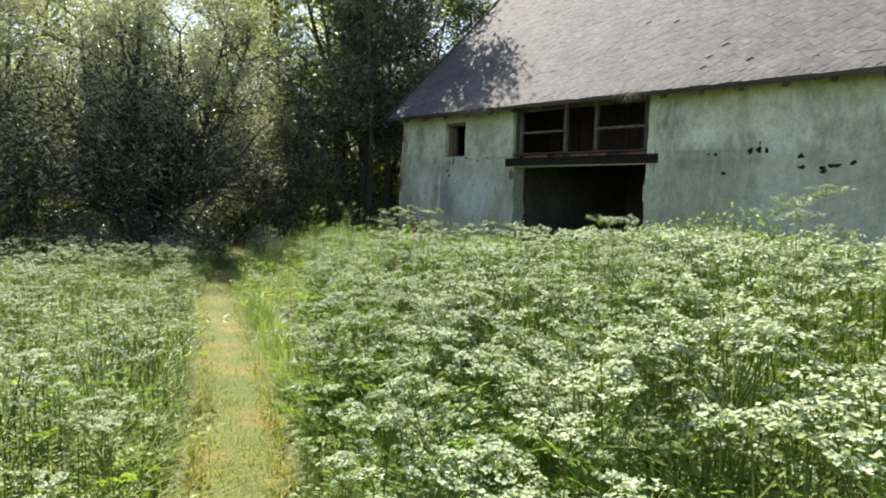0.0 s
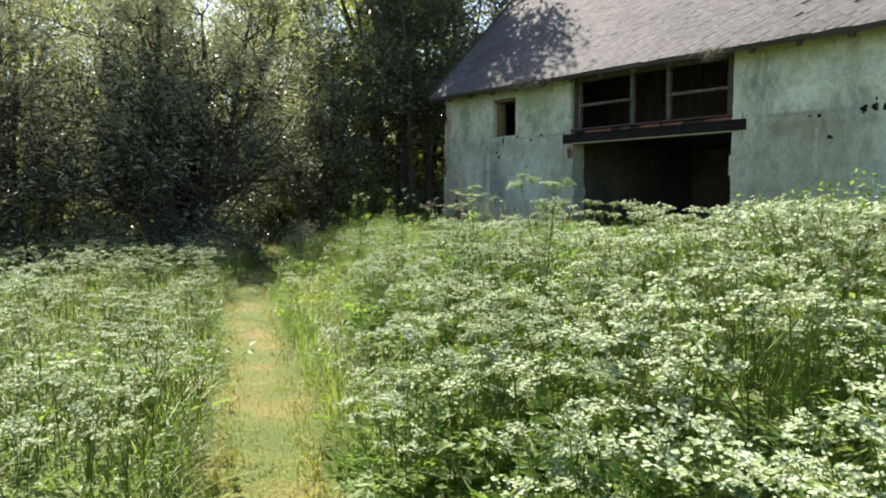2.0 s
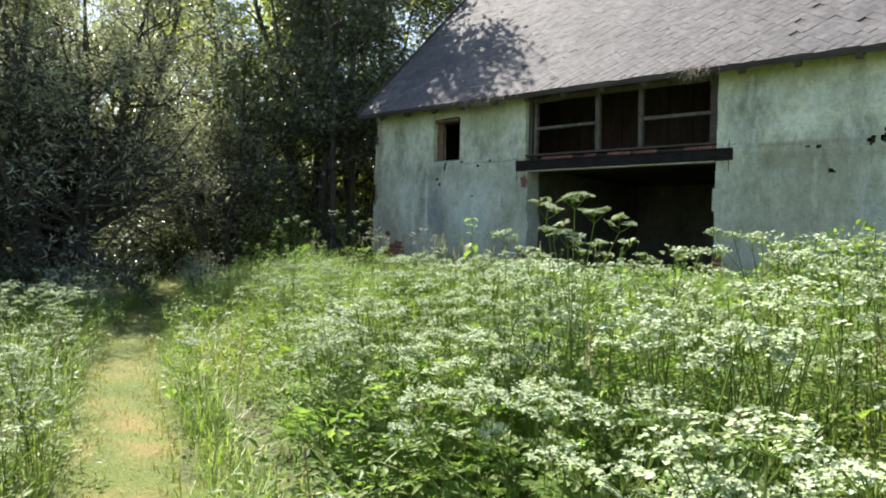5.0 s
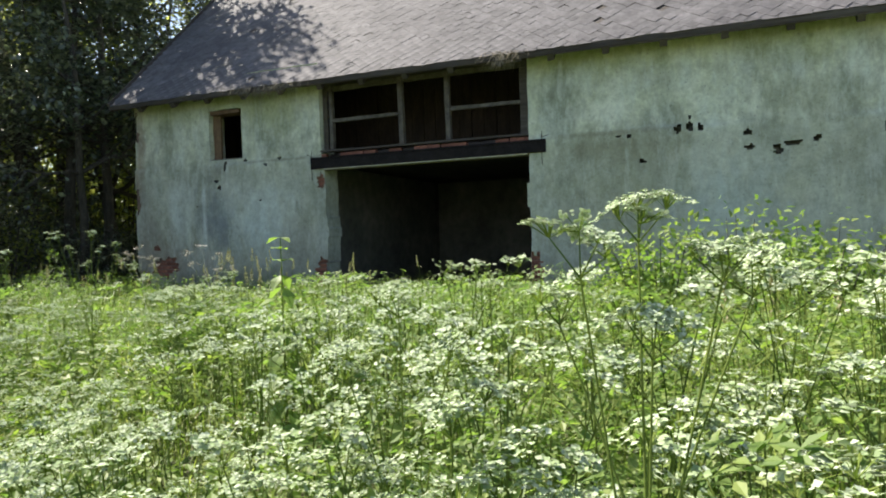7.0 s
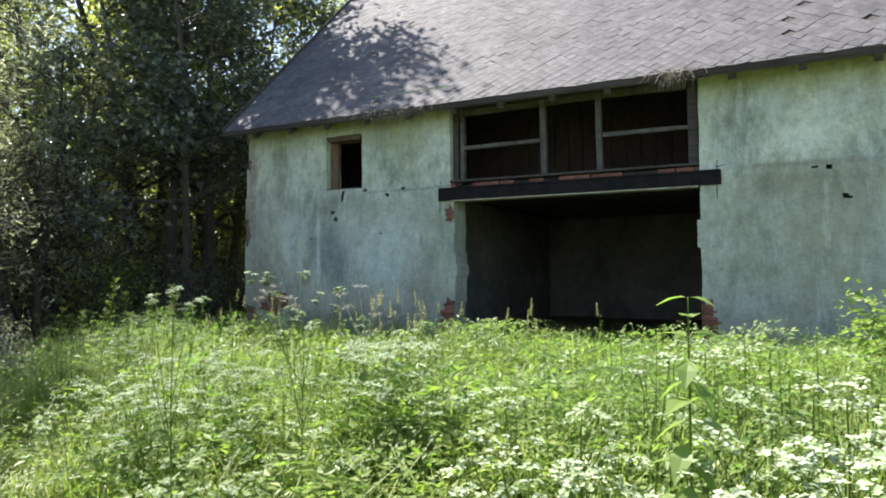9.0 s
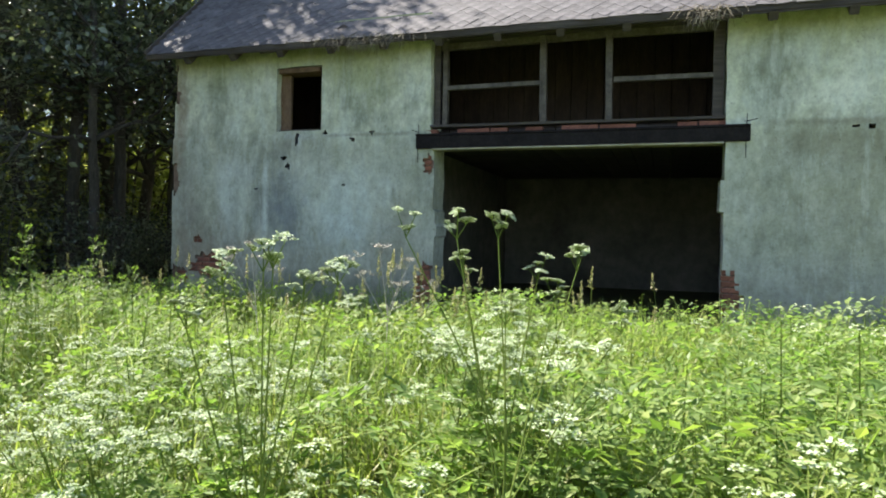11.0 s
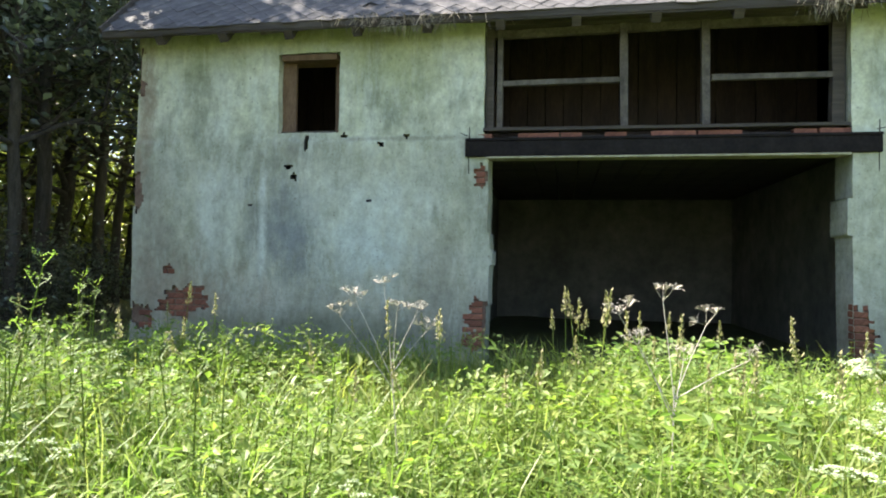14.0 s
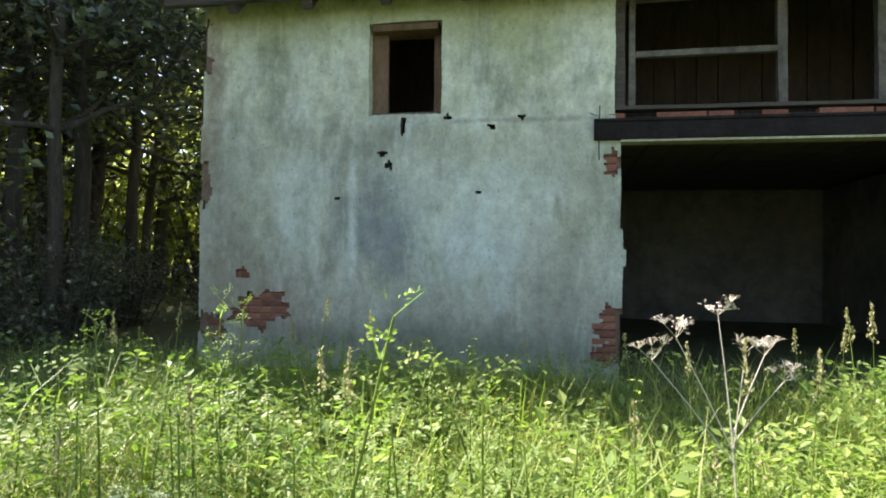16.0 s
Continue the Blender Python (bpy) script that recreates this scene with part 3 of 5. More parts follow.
# small window: wooden lining deep in the reveal
win = tagged(new("window_frame"), "brown wooden lining of the small unglazed window")
win.parent = barn
WX = FX + 0.17
rough_beam("jamb", BROWNWOOD, win, (WX, 11.775, 2.79), (WX, 11.775, 3.75), 0.32, 0.05, wobble=0.003)
rough_beam("jamb", BROWNWOOD, win, (WX + 0.05, 11.012, 2.79), (WX + 0.05, 11.012, 3.75), 0.22, 0.02, wobble=0.003)
rough_beam("head", BROWNWOOD, win, (WX, 11.05, 3.715), (WX, 11.75, 3.715), 0.32, 0.07, wobble=0.003)
rough_beam("sill", GREYWOOD, win, (WX, 11.05, 2.795), (WX, 11.75, 2.795), 0.30, 0.03, wobble=0.003)


# ---- roof ----
def roof_z(x):
    return EAVE + (x - EX) * SLOPE


roof = tagged(new("roof"), "steep roof of grey diamond slates, partly in tree shade")
roof.parent = barn
R0, R1 = YR - 0.25, 13.95
bm = bmesh.new()
for x0, x1, z0, z1 in ((EX, RIDGE_X, roof_z(EX), roof_z(RIDGE_X)), (RIDGE_X, 2 * RIDGE_X - EX, roof_z(RIDGE_X), roof_z(EX))):
    vs = [bm.verts.new(p) for p in ((x0, R0, z0 - 0.02), (x1, R0, z1 - 0.02), (x1, R1, z1 - 0.02), (x0, R1, z0 - 0.02),
                                    (x0, R0, z0 - 0.09), (x1, R0, z1 - 0.09), (x1, R1, z1 - 0.09), (x0, R1, z0 - 0.09))]
    for f in ((0, 1, 2, 3), (7, 6, 5, 4), (0, 4, 5, 1), (1, 5, 6, 2), (2, 6, 7, 3), (3, 7, 4, 0)):
        bm.faces.new([vs[k] for k in f])
bmesh.ops.recalc_face_normals(bm, faces=bm.faces)
part("roof_boarding", bm, DARKWOOD, roof)
for k in range(24):
    y = R0 + 0.35 + k * 0.83
    rough_beam("rafter", DARKWOOD, roof, (EX + 0.04, y, roof_z(EX) - 0.15), (EX + 1.5, y, roof_z(EX + 1.5) - 0.15), 0.10, 0.12, cuts=4)
rough_beam("eave_board", DARKWOOD, roof, (EX + 0.03, R0, roof_z(EX) - 0.075), (EX + 0.03, R1, roof_z(EX) - 0.055), 0.03, 0.10, cuts=60, wobble=0.015)
rough_beam("verge_board", DARKWOOD, roof, (EX + 0.02, R1 + 0.02, roof_z(EX) - 0.03), (RIDGE_X, R1 + 0.02, roof_z(RIDGE_X) - 0.03), 0.03, 0.14, cuts=20)
# loose laths hanging under the eaves
for (y0, z0), (y1, z1) in (((11.9, 3.93), (10.4, 4.02)), ((9.4, 3.98), (7.7, 4.03)), ((7.5, 3.97), (6.1, 4.03)), ((12.6, 4.0), (11.4, 4.03)), ((9.2, 4.02), (5.4, 4.05))):
    rough_beam("loose_lath", GREYWOOD, roof, (EX + 0.10, y0, z0), (EX + 0.07, y1, z1), 0.035, 0.022, cuts=6, wobble=0.012)

# slates: lozenges, each with its lower edges proud
DIAG = 0.21
LEN = math.hypot(RIDGE_X - EX, roof_z(RIDGE_X) - roof_z(EX))
UP = np.array([(RIDGE_X - EX) / LEN, 0, (roof_z(RIDGE_X) - roof_z(EX)) / LEN])
NRM = np.array([-UP[2], 0, UP[0]])
h = DIAG / 2 * 1.01
tile_v = [(0, -h, 0.0020), (h, 0, 0.0013), (0, h, 0.0005), (-h, 0, 0.0013), (0, -h, -0.0015), (h, 0, -0.0018), (-h, 0, -0.0018)]
tile_q = [(0, 1, 2, 3), (4, 5, 1, 0), (3, 6, 4, 0)]
rng = np.random.default_rng(5)
rows_v = np.arange(0.10, LEN, DIAG / 2)
spots = []
for k, v0 in enumerate(rows_v):
    for u in np.arange(R0 + 0.05 + (DIAG / 2) * (k % 2), R1 - 0.05, DIAG):
        spots.append((u, v0))
spots = np.array(spots)
ang = rng.normal(0, 0.05, len(spots))
lift = np.abs(rng.normal(0, 0.003, len(spots)))
slip = np.where(rng.random(len(spots)) < 0.02, rng.uniform(0.01, 0.035, len(spots)), 0)
gone = rng.random(len(spots)) < 0.003
base = np.array([EX, 0, roof_z(EX)])
C = base + np.outer(spots[:, 1] - slip, UP) + np.outer(spots[:, 0], [0, 1, 0]) + np.outer(lift, NRM)
basis = np.stack([[0, 1, 0], UP, NRM], 1)
ca, sa = np.cos(ang), np.sin(ang)
Rz = np.zeros((len(spots), 3, 3))
Rz[:, 0, 0], Rz[:, 0, 1], Rz[:, 1, 0], Rz[:, 1, 1], Rz[:, 2, 2] = ca, -sa, sa, ca, 1
Rm = basis[None] @ Rz
close = (spots[:, 0] > 5.4) & (spots[:, 0] < 13.0) & (spots[:, 1] < 0.78)
rest = np.argwhere(~close & ~gone).ravel()
kit = Kit()
kit.many(tile_v, tile_q, Rm[rest], C[rest])
slates = new("slate_field", kit.mesh("slate_field", [SLATE_FAR]))
slates.parent = roof
tagged(slates, "weathered grey lozenge slates", kind="stuff")
CLOSE_SLATES = [(C[i], Rm[i]) for i in np.argwhere(close & ~gone).ravel()]

# straight course of slates along the eaves, under the lozenges
kit = Kit()
r = np.random.default_rng(6)
for u in np.arange(R0, R1 - 0.1, 0.21):
    low, up_, tilt = r.uniform(-0.045, -0.015), 0.20, r.normal(0, 0.008)
    c = [base + v_ * UP + np.array([0, u_, 0]) + n_ * NRM for v_, u_, n_ in ((low + tilt, u + 0.004, 0.0), (low - tilt, u + 0.206, 0.0), (up_, u + 0.206, -0.004), (up_, u + 0.004, -0.004),
                                                                          (low + tilt, u + 0.004, -0.012), (low - tilt, u + 0.206, -0.012))]
    kit.add(c, [(0, 1, 2, 3), (4, 5, 1, 0)])
eave_course = new("eave_course", kit.mesh("eave_course", [SLATE_FAR]))
eave_course.parent = roof
tagged(eave_course, "worn straight course of slates along the eaves", kind="stuff")

# straw hanging out under the eaves
def straw_tuft(y, spread_y, z, n, drop, seed):
    r = np.random.default_rng(seed)
    kit = Kit()
    for _ in range(n):
        p = Vector((EX + r.uniform(-0.04, 0.10), y + r.normal(0, spread_y), z + r.uniform(-0.02, 0.05)))
        w = Vector((r.normal(-0.25, 0.4), r.normal(0, 0.8), -abs(r.normal(0.5, 0.5)))).normalized() * r.uniform(0.4, 1.0) * drop
        mid = p + w * 0.5 + Vector((0, 0, 0.03))
        tube(kit, [p, mid, p + w + Vector((0, 0, -0.04))], [0.0038, 0.003, 0.002], 3)
    ob = new("straw_tuft", kit.mesh("straw_tuft", [HAY]))
    return tagged(ob, "tuft of old straw hanging from under the eaves", "straw", "straw under the eaves", "stuff")


straw_tuft(10.05, 0.34, 3.98, 230, 0.22, 1)
straw_tuft(10.6, 0.18, 4.0, 70, 0.13, 2)
straw_tuft(5.6, 0.13, 4.0, 170, 0.26, 3)


# ---- trees ----
LEAF_V = [(0, 0, 0), (0.32, 0.45, 0.06), (0, 1, -0.04), (-0.32, 0.45, 0.06)]
SLIM_V = [(0, 0, 0), (0.14, 0.45, 0.04), (0, 1, -0.08), (-0.14, 0.45, 0.04)]
LEAF_Q = [(0, 1, 2, 3)]


def limb(kit, tips, p, way, length, radius, depth, r, droop, wander=0.35, forks=(2, 4), shrink=0.68):
    """A limb that bends, tapers and forks; the ends of the twigs are gathered in tips."""
    n = 4 if depth else 1
    pts, radii = [Vector(p)], [radius]
    w = Vector(way).normalized()
    for k in range(n):
        w = (w + Vector(r.normal(0, wander * 0.4, 3)) + Vector((0, 0, droop))).normalized()
        pts.append(pts[-1] + w * length / n)
        radii.append(radius * (1 - 0.45 * (k + 1) / n))
    tube(kit, pts, radii, 5 if radius > 0.04 else 3)
    if depth == 0:
        tips.append((pts[-1], w, length))
        tips.append((pts[0].lerp(pts[1], 0.5), w, length))
        return
    for k in range(int(r.integers(*forks)) + 1):
        at = pts[int(r.integers(2, n + 1))] if k else pts[-1]
        side = Vector(r.normal(0, 1, 3))
        side = (side - side.dot(w) * w).normalized()
        limb(kit, tips, at, w * r.uniform(0.6, 1.1) + side * r.uniform(0.5, 0.9), length * shrink * r.uniform(0.75, 1.2), radius * 0.52, depth - 1, r, droop, wander, forks, shrink)


def leaves_at(tips, per_tip, reach, size, r, shape, flat=0.5):
    kit = Kit()
    P = np.array([tuple(t[0]) for t in tips])
    idx = np.repeat(np.arange(len(P)), per_tip)
    d = r.normal(0, 1, (len(idx), 3))
    d *= (r.random(len(idx)) ** 0.5 / np.linalg.norm(d, axis=1))[:, None] * reach
    d[:, 2] *= 0.7
    places = P[idx] + d
    n = len(idx)
    kit.many(shape, LEAF_Q, turns(r.uniform(0, 6.283, n), r.normal(-0.3, flat + 0.4, n), size * r.uniform(0.6, 1.3, n), r.uniform(0, 6.283, n)), places)
    return kit


def tree(name, seed, height, spread_, per_tip, leaf, mat, stems=1, low=0.3, lean=0.05, shape=LEAF_V, trunk=0.12, label="", category="tree", group="", depth=2, reach=0.55, droop=0.03):
    r = np.random.default_rng(seed)
    thing = tagged(new(name), label, category, group)
    wood, tips = Kit(), []
    for s in range(stems):
        a = 6.283 * s / stems + r.uniform(-0.4, 0.4)
        out = lean * r.uniform(0.6, 1.3)
        p, w = Vector((0.25 * math.cos(a) * (stems > 1), 0.25 * math.sin(a) * (stems > 1), -0.15)), Vector((out * math.cos(a), out * math.sin(a), 1)).normalized()
        n = 9
        pts, radii, hh = [p], [trunk * 1.25], height * r.uniform(0.85, 1.05)
        for k in range(n):
            w = (w + Vector((r.normal(0, 0.07), r.normal(0, 0.07), 0.05))).normalized()
            pts.append(pts[-1] + w * hh / n)
            radii.append(trunk * (1 - 0.9 * (k + 1) / n) + 0.012)
        tube(wood, pts, radii, 8)
        for k in range(1, n + 1):
            if k / n < low:
                continue
            for _ in range(3 if k < n else 4):
                b = r.uniform(0, 6.283)
                ln = spread_ * (1.1 - 0.75 * max(0, k / n - low) / (1 - low)) * r.uniform(0.6, 1.1)
                limb(wood, tips, pts[k], Vector((math.cos(b), math.sin(b), r.uniform(0.1, 0.8))), ln * 0.55, radii[k] * 0.5 + 0.008, depth - 1, r, droop)
    t = new("trunk", wood.mesh("trunk", [BARK], True))
    t.parent = thing
    c = new("crown", leaves_at(tips, per_tip, reach, leaf, r, shape).mesh("crown", [mat]))
    c.parent = thing
    return thing


def bush(name, seed, height, radius, n, leaf, mat, label, category="bush", group="", shape=LEAF_V):
    """A shrub: many shoots from the ground, leafy to the foot."""
    r = np.random.default_rng(seed)
    thing = tagged(new(name), label, category, group)
    wood, tips = Kit(), []
    for k in range(26):
        a, q = r.uniform(0, 6.283), radius * math.sqrt(r.random())
        top = Vector((q * math.cos(a), q * math.sin(a), height * r.uniform(0.45, 1.0) * (1 - 0.35 * (q / radius) ** 2)))
        foot = Vector((0.3 * top.x, 0.3 * top.y, -0.1))
        mid = foot.lerp(top, 0.5) + Vector((0, 0, 0.1))
        tube(wood, [foot, mid, top], [0.02, 0.014, 0.006], 4)
        for f in (0.25, 0.45, 0.6, 0.75, 0.9, 1.0):
            tips.append((foot.lerp(top, f) + Vector(r.normal(0, 0.12, 3)), None, 0))
    t = new("woody_base", wood.mesh("woody_base", [BARK]))
    t.parent = thing
    c = new("foliage", leaves_at(tips, max(1, n // len(tips)), 0.34 * radius + 0.1, leaf, r, shape).mesh("foliage", [mat]))
    c.parent = thing
    return thing


def at_ground(x, y, rz=0.0, k=1.0):
    return pose(x, y, float(ground_z(min(max(x, -14), 26), min(max(y, -10), 36))), 0, 0, rz) @ Matrix.Diagonal((k, k, k, 1))


def put(ob, m):
    ob.matrix_basis = m
    return ob


def copy_scaled(ob, m):
    c = copy_thing(ob, m)
    c.matrix_basis = m
    return c


big_willow = tree("willow_tree", 3, 7.2, 3.6, 7, 0.14, LEAF_WILLOW, stems=10, low=0.16, lean=0.42, shape=SLIM_V, trunk=0.16,
                  label="large many-stemmed willow with silvery grey-green leaves", reach=0.40, depth=3)
put(big_willow, at_ground(5.2, 18.6, 0, 1.05))
second_willow = tree("willow_tree", 8, 9.2, 3.2, 7, 0.14, LEAF_WILLOW, stems=6, low=0.12, lean=0.26, shape=SLIM_V, trunk=0.10,
                     label="spreading willow with silvery leaves beside the path", reach=0.42, depth=3)
put(second_willow, at_ground(1.6, 21.5))
third_willow = copy_scaled(big_willow, at_ground(-3.0, 20.5, 140))
fourth_willow = copy_scaled(second_willow, at_ground(10.3, 19.4, 75, 0.80))

kinds = [tree("alder_tree", 20 + k, 12 + 1.0 * k, 3.6, 42 if k < 2 else 20, 0.165 if k < 2 else 0.18, LEAF_SHADE if k < 2 else LEAF_WOOD_LIT, low=0.30 - 0.04 * k, lean=0.04, trunk=0.13 + 0.02 * k, label="tall tree at the edge of the wood, leaves toned for shade or sun",
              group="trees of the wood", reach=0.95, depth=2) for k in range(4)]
# x, y, size
places = [(12.7, 19.3, 0.95), (14.5, 20.0, 0.98), (16.8, 18.6, 1.05), (15.6, 24.6, 1.0), (17.3, 20.2, 1.0), (14.0, 29.0, 1.0), (19.6, 16.6, 1.0), (8.0, 34.0, 0.95), (20.4, 20.5, 1.1), (7.6, 32.0, 0.9), (18.0, 24.2, 1.1),
          (15.0, 31.0, 1.1), (22.5, 24.0, 1.1), (9.5, 30.2, 0.9), (15.5, 28.5, 1.1), (-2.5, 32.0, 0.95), (20.5, 30.0, 1.1), (-6.5, 32.0, 1.0),
          (12.5, 33.0, 1.2), (26.0, 19.0, 1.1), (25.0, 31.0, 1.2), (17.5, 36, 1.2), (14.2, 20.4, 1.0), (16.6, 20.4, 1.0), (18.6, 19.6, 0.95), (13.8, 23.6, 1.0), (16.0, 25.4, 1.1), (16.6, 27.0, 1.2), (13.2, 21.6, 0.9), (12.6, 17.6, 0.95), (12.0, 16.5, 0.86), (13.4, 17.4, 0.95), (19.4, 33.5, 1.3), (3.0, 30.0, 0.85), (-0.5, 30.5, 0.88), (-4.0, 29.5, 0.85), (6.2, 30.5, 0.88), (12.0, 31.5, 1.0), (1.4, 33.0, 0.95), (4.8, 33.5, 0.95), (-2.2, 34.0, 0.95), (-5.6, 33.0, 0.95), (10.4, 34.0, 1.0), (0.0, 37.0, 1.2), (3.5, 37.5, 1.2), (7.0, 37.0, 1.2), (-4.0, 37.0, 1.2), (-8.0, 36.0, 1.2), (10.5, 37.5, 1.2), (-1.5, 40.5, 1.35), (5.0, 41.0, 1.35)]
r_ = np.random.default_rng(77)
for i, (x, y, k) in enumerate(places):
    m = at_ground(x, y, float(r_.uniform(0, 360)), k * float(r_.uniform(0.95, 1.05)))
    # trees close behind the barn get the shade-toned leaves, the rest the sunlit tone
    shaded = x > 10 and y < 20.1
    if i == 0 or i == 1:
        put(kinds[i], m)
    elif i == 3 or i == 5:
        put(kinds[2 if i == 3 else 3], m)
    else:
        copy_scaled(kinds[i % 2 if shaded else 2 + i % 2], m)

# first two shrubs carry shade in their leaf colour, the third sunlight
shrubs = [bush("hazel_bush", 40 + k, 2.4 + 0.5 * k, 1.5, 2400 if k < 2 else 1700, 0.115 if k < 2 else 0.13, LEAF_SHADE if k < 2 else LEAF_WOOD_LIT, "leafy undergrowth shrub at the edge of the wood, toned for shade or sun", group="undergrowth of the wood") for k in range(3)]
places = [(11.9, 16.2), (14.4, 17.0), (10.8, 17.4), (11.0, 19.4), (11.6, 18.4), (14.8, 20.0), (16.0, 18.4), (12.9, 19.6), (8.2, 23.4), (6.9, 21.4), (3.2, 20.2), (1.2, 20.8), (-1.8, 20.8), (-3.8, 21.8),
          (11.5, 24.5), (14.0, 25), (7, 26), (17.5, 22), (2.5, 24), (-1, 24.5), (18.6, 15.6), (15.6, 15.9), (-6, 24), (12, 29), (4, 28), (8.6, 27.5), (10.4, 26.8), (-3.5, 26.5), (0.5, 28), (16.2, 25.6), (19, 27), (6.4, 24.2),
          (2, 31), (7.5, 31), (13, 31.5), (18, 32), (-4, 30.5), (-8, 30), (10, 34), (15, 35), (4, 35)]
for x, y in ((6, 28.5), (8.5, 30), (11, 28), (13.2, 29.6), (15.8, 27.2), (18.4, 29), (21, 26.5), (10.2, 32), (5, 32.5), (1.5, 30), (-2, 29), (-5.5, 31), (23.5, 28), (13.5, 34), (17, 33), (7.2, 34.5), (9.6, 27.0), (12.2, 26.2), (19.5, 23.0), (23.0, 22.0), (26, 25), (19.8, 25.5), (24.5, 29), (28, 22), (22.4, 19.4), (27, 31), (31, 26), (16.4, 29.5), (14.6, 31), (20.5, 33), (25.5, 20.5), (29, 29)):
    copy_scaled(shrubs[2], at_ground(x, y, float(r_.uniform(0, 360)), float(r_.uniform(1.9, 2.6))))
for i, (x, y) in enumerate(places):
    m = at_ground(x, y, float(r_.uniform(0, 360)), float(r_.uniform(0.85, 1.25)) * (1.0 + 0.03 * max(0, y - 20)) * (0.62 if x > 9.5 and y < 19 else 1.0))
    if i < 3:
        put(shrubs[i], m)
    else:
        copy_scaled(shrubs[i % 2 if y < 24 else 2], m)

for x, y, k in ((2.4, 16.6, 0.62), (4.3, 17.0, 0.58), (0.4, 17.2, 0.66), (6.6, 17.4, 0.6), (-1.6, 17.8, 0.7), (-3.4, 18.6, 0.7)):
    copy_scaled(shrubs[int(r_.integers(0, 2))], at_ground(x, y, float(r_.uniform(0, 360)), k))

# silvery clumps where the path enters the shade
for k, (x, y, kk) in enumerate(((4.2, 14.6, 0.8), (7.1, 15.0, 0.75), (5.0, 16.4, 0.7), (8.0, 16.6, 0.8), (2.6, 14.2, 0.6))):
    b_ = bush("sallow_bush", 60 + k, 1.5, 0.85, 1500, 0.10, LEAF_WILLOW, "low silvery sallow clump beside the mown path", group="clumps by the path", shape=SLIM_V)
    put(b_, at_ground(x, y, 40.0 * k, kk))


# ---- meadow plants ----
def umbel_shape(r, rad, rays, florets, fl):
    """One flat flower head: rays that end in little clumps of florets. Returns the rays' kit and the florets' kit."""
    green, white = Kit(), Kit()
    ang = r.uniform(0, 6.283, rays)
    q = rad * np.sqrt((np.arange(rays) + 0.5) / rays)
    tip = np.stack([q * np.cos(ang + np.arange(rays) * 2.4), q * np.sin(ang + np.arange(rays) * 2.4), min(0.05, 0.85 * rad) - 0.3 * q * q / rad + r.normal(0, 0.06 * rad, rays)], 1)
    for t in tip if florets > 2 else tip[::4]:
        s = np.cross(t, (0.2, 0.1, 1.0))
        s = s / (np.linalg.norm(s) + 1e-9) * (0.0014 if rad > 0.03 else 0.0006)
        green.add([-s, s, t + s, t - s], [(0, 1, 2, 3)])
    n = rays * florets
    c = np.repeat(tip, florets, 0) + r.normal(0, 1, (n, 3)) * np.array([0.0075, 0.0075, 0.0035]) * (rad / 0.05)
    sq = [(-1, -0.5, 0), (0.4, -1, 0.25), (1, 0.5, 0), (-0.4, 1, 0.2)]
    white.many(sq, [(0, 1, 2, 3)], turns(r.uniform(0, 6.283, n), r.normal(0, 0.45, n), fl * r.uniform(0.7, 1.3, n)), c)
    return green, white


def fern_leaf(r, length, pairs, bits):
    """A finely cut leaf lying along +y, made of small lobes."""
    kit = Kit()
    kit.add([(-0.003, 0, 0), (0.003, 0, 0), (0.0015, length, -0.12 * length), (-0.0015, length, -0.12 * length)], [(0, 1, 2, 3)])
    P, Y, S = [], [], []
    for k in range(pairs + 1):
        f = (k + 1) / (pairs + 1)
        y = length * (0.25 + 0.75 * f)
        z = -0.12 * length * f * f + 0.01
        w = length * 0.42 * (1 - 0.75 * f)
        for side in ((-1, 1) if k < pairs else (0,)):
            for b in range(bits):
                g = (b + 1) / bits
                P.append((side * w * g * 0.9, y + abs(side) * w * g * 0.35, z - 0.05 * w * g + r.normal(0, 0.006)))
                Y.append(-side * 1.0 + r.normal(0, 0.35))
                S.append((0.040 if side else 0.045) * length / 0.3 * (1.15 - 0.45 * g) * r.uniform(0.8, 1.2))
    n = len(P)
    kit.many([(0, -0.3, 0), (0.33, 0.3, 0.08), (0, 1, -0.05), (-0.33, 0.3, 0.08)], LEAF_Q, turns(Y, r.normal(0, 0.3, n), np.array(S) * 1.3), np.array(P))
    return kit


def merge(dst, kit, m, mat):
    v, q, _ = kit.arrays()
    v = np.concatenate([v, np.ones((len(v), 1))], 1) @ np.array(m).T
    dst.add(v[:, :3], q, mat)


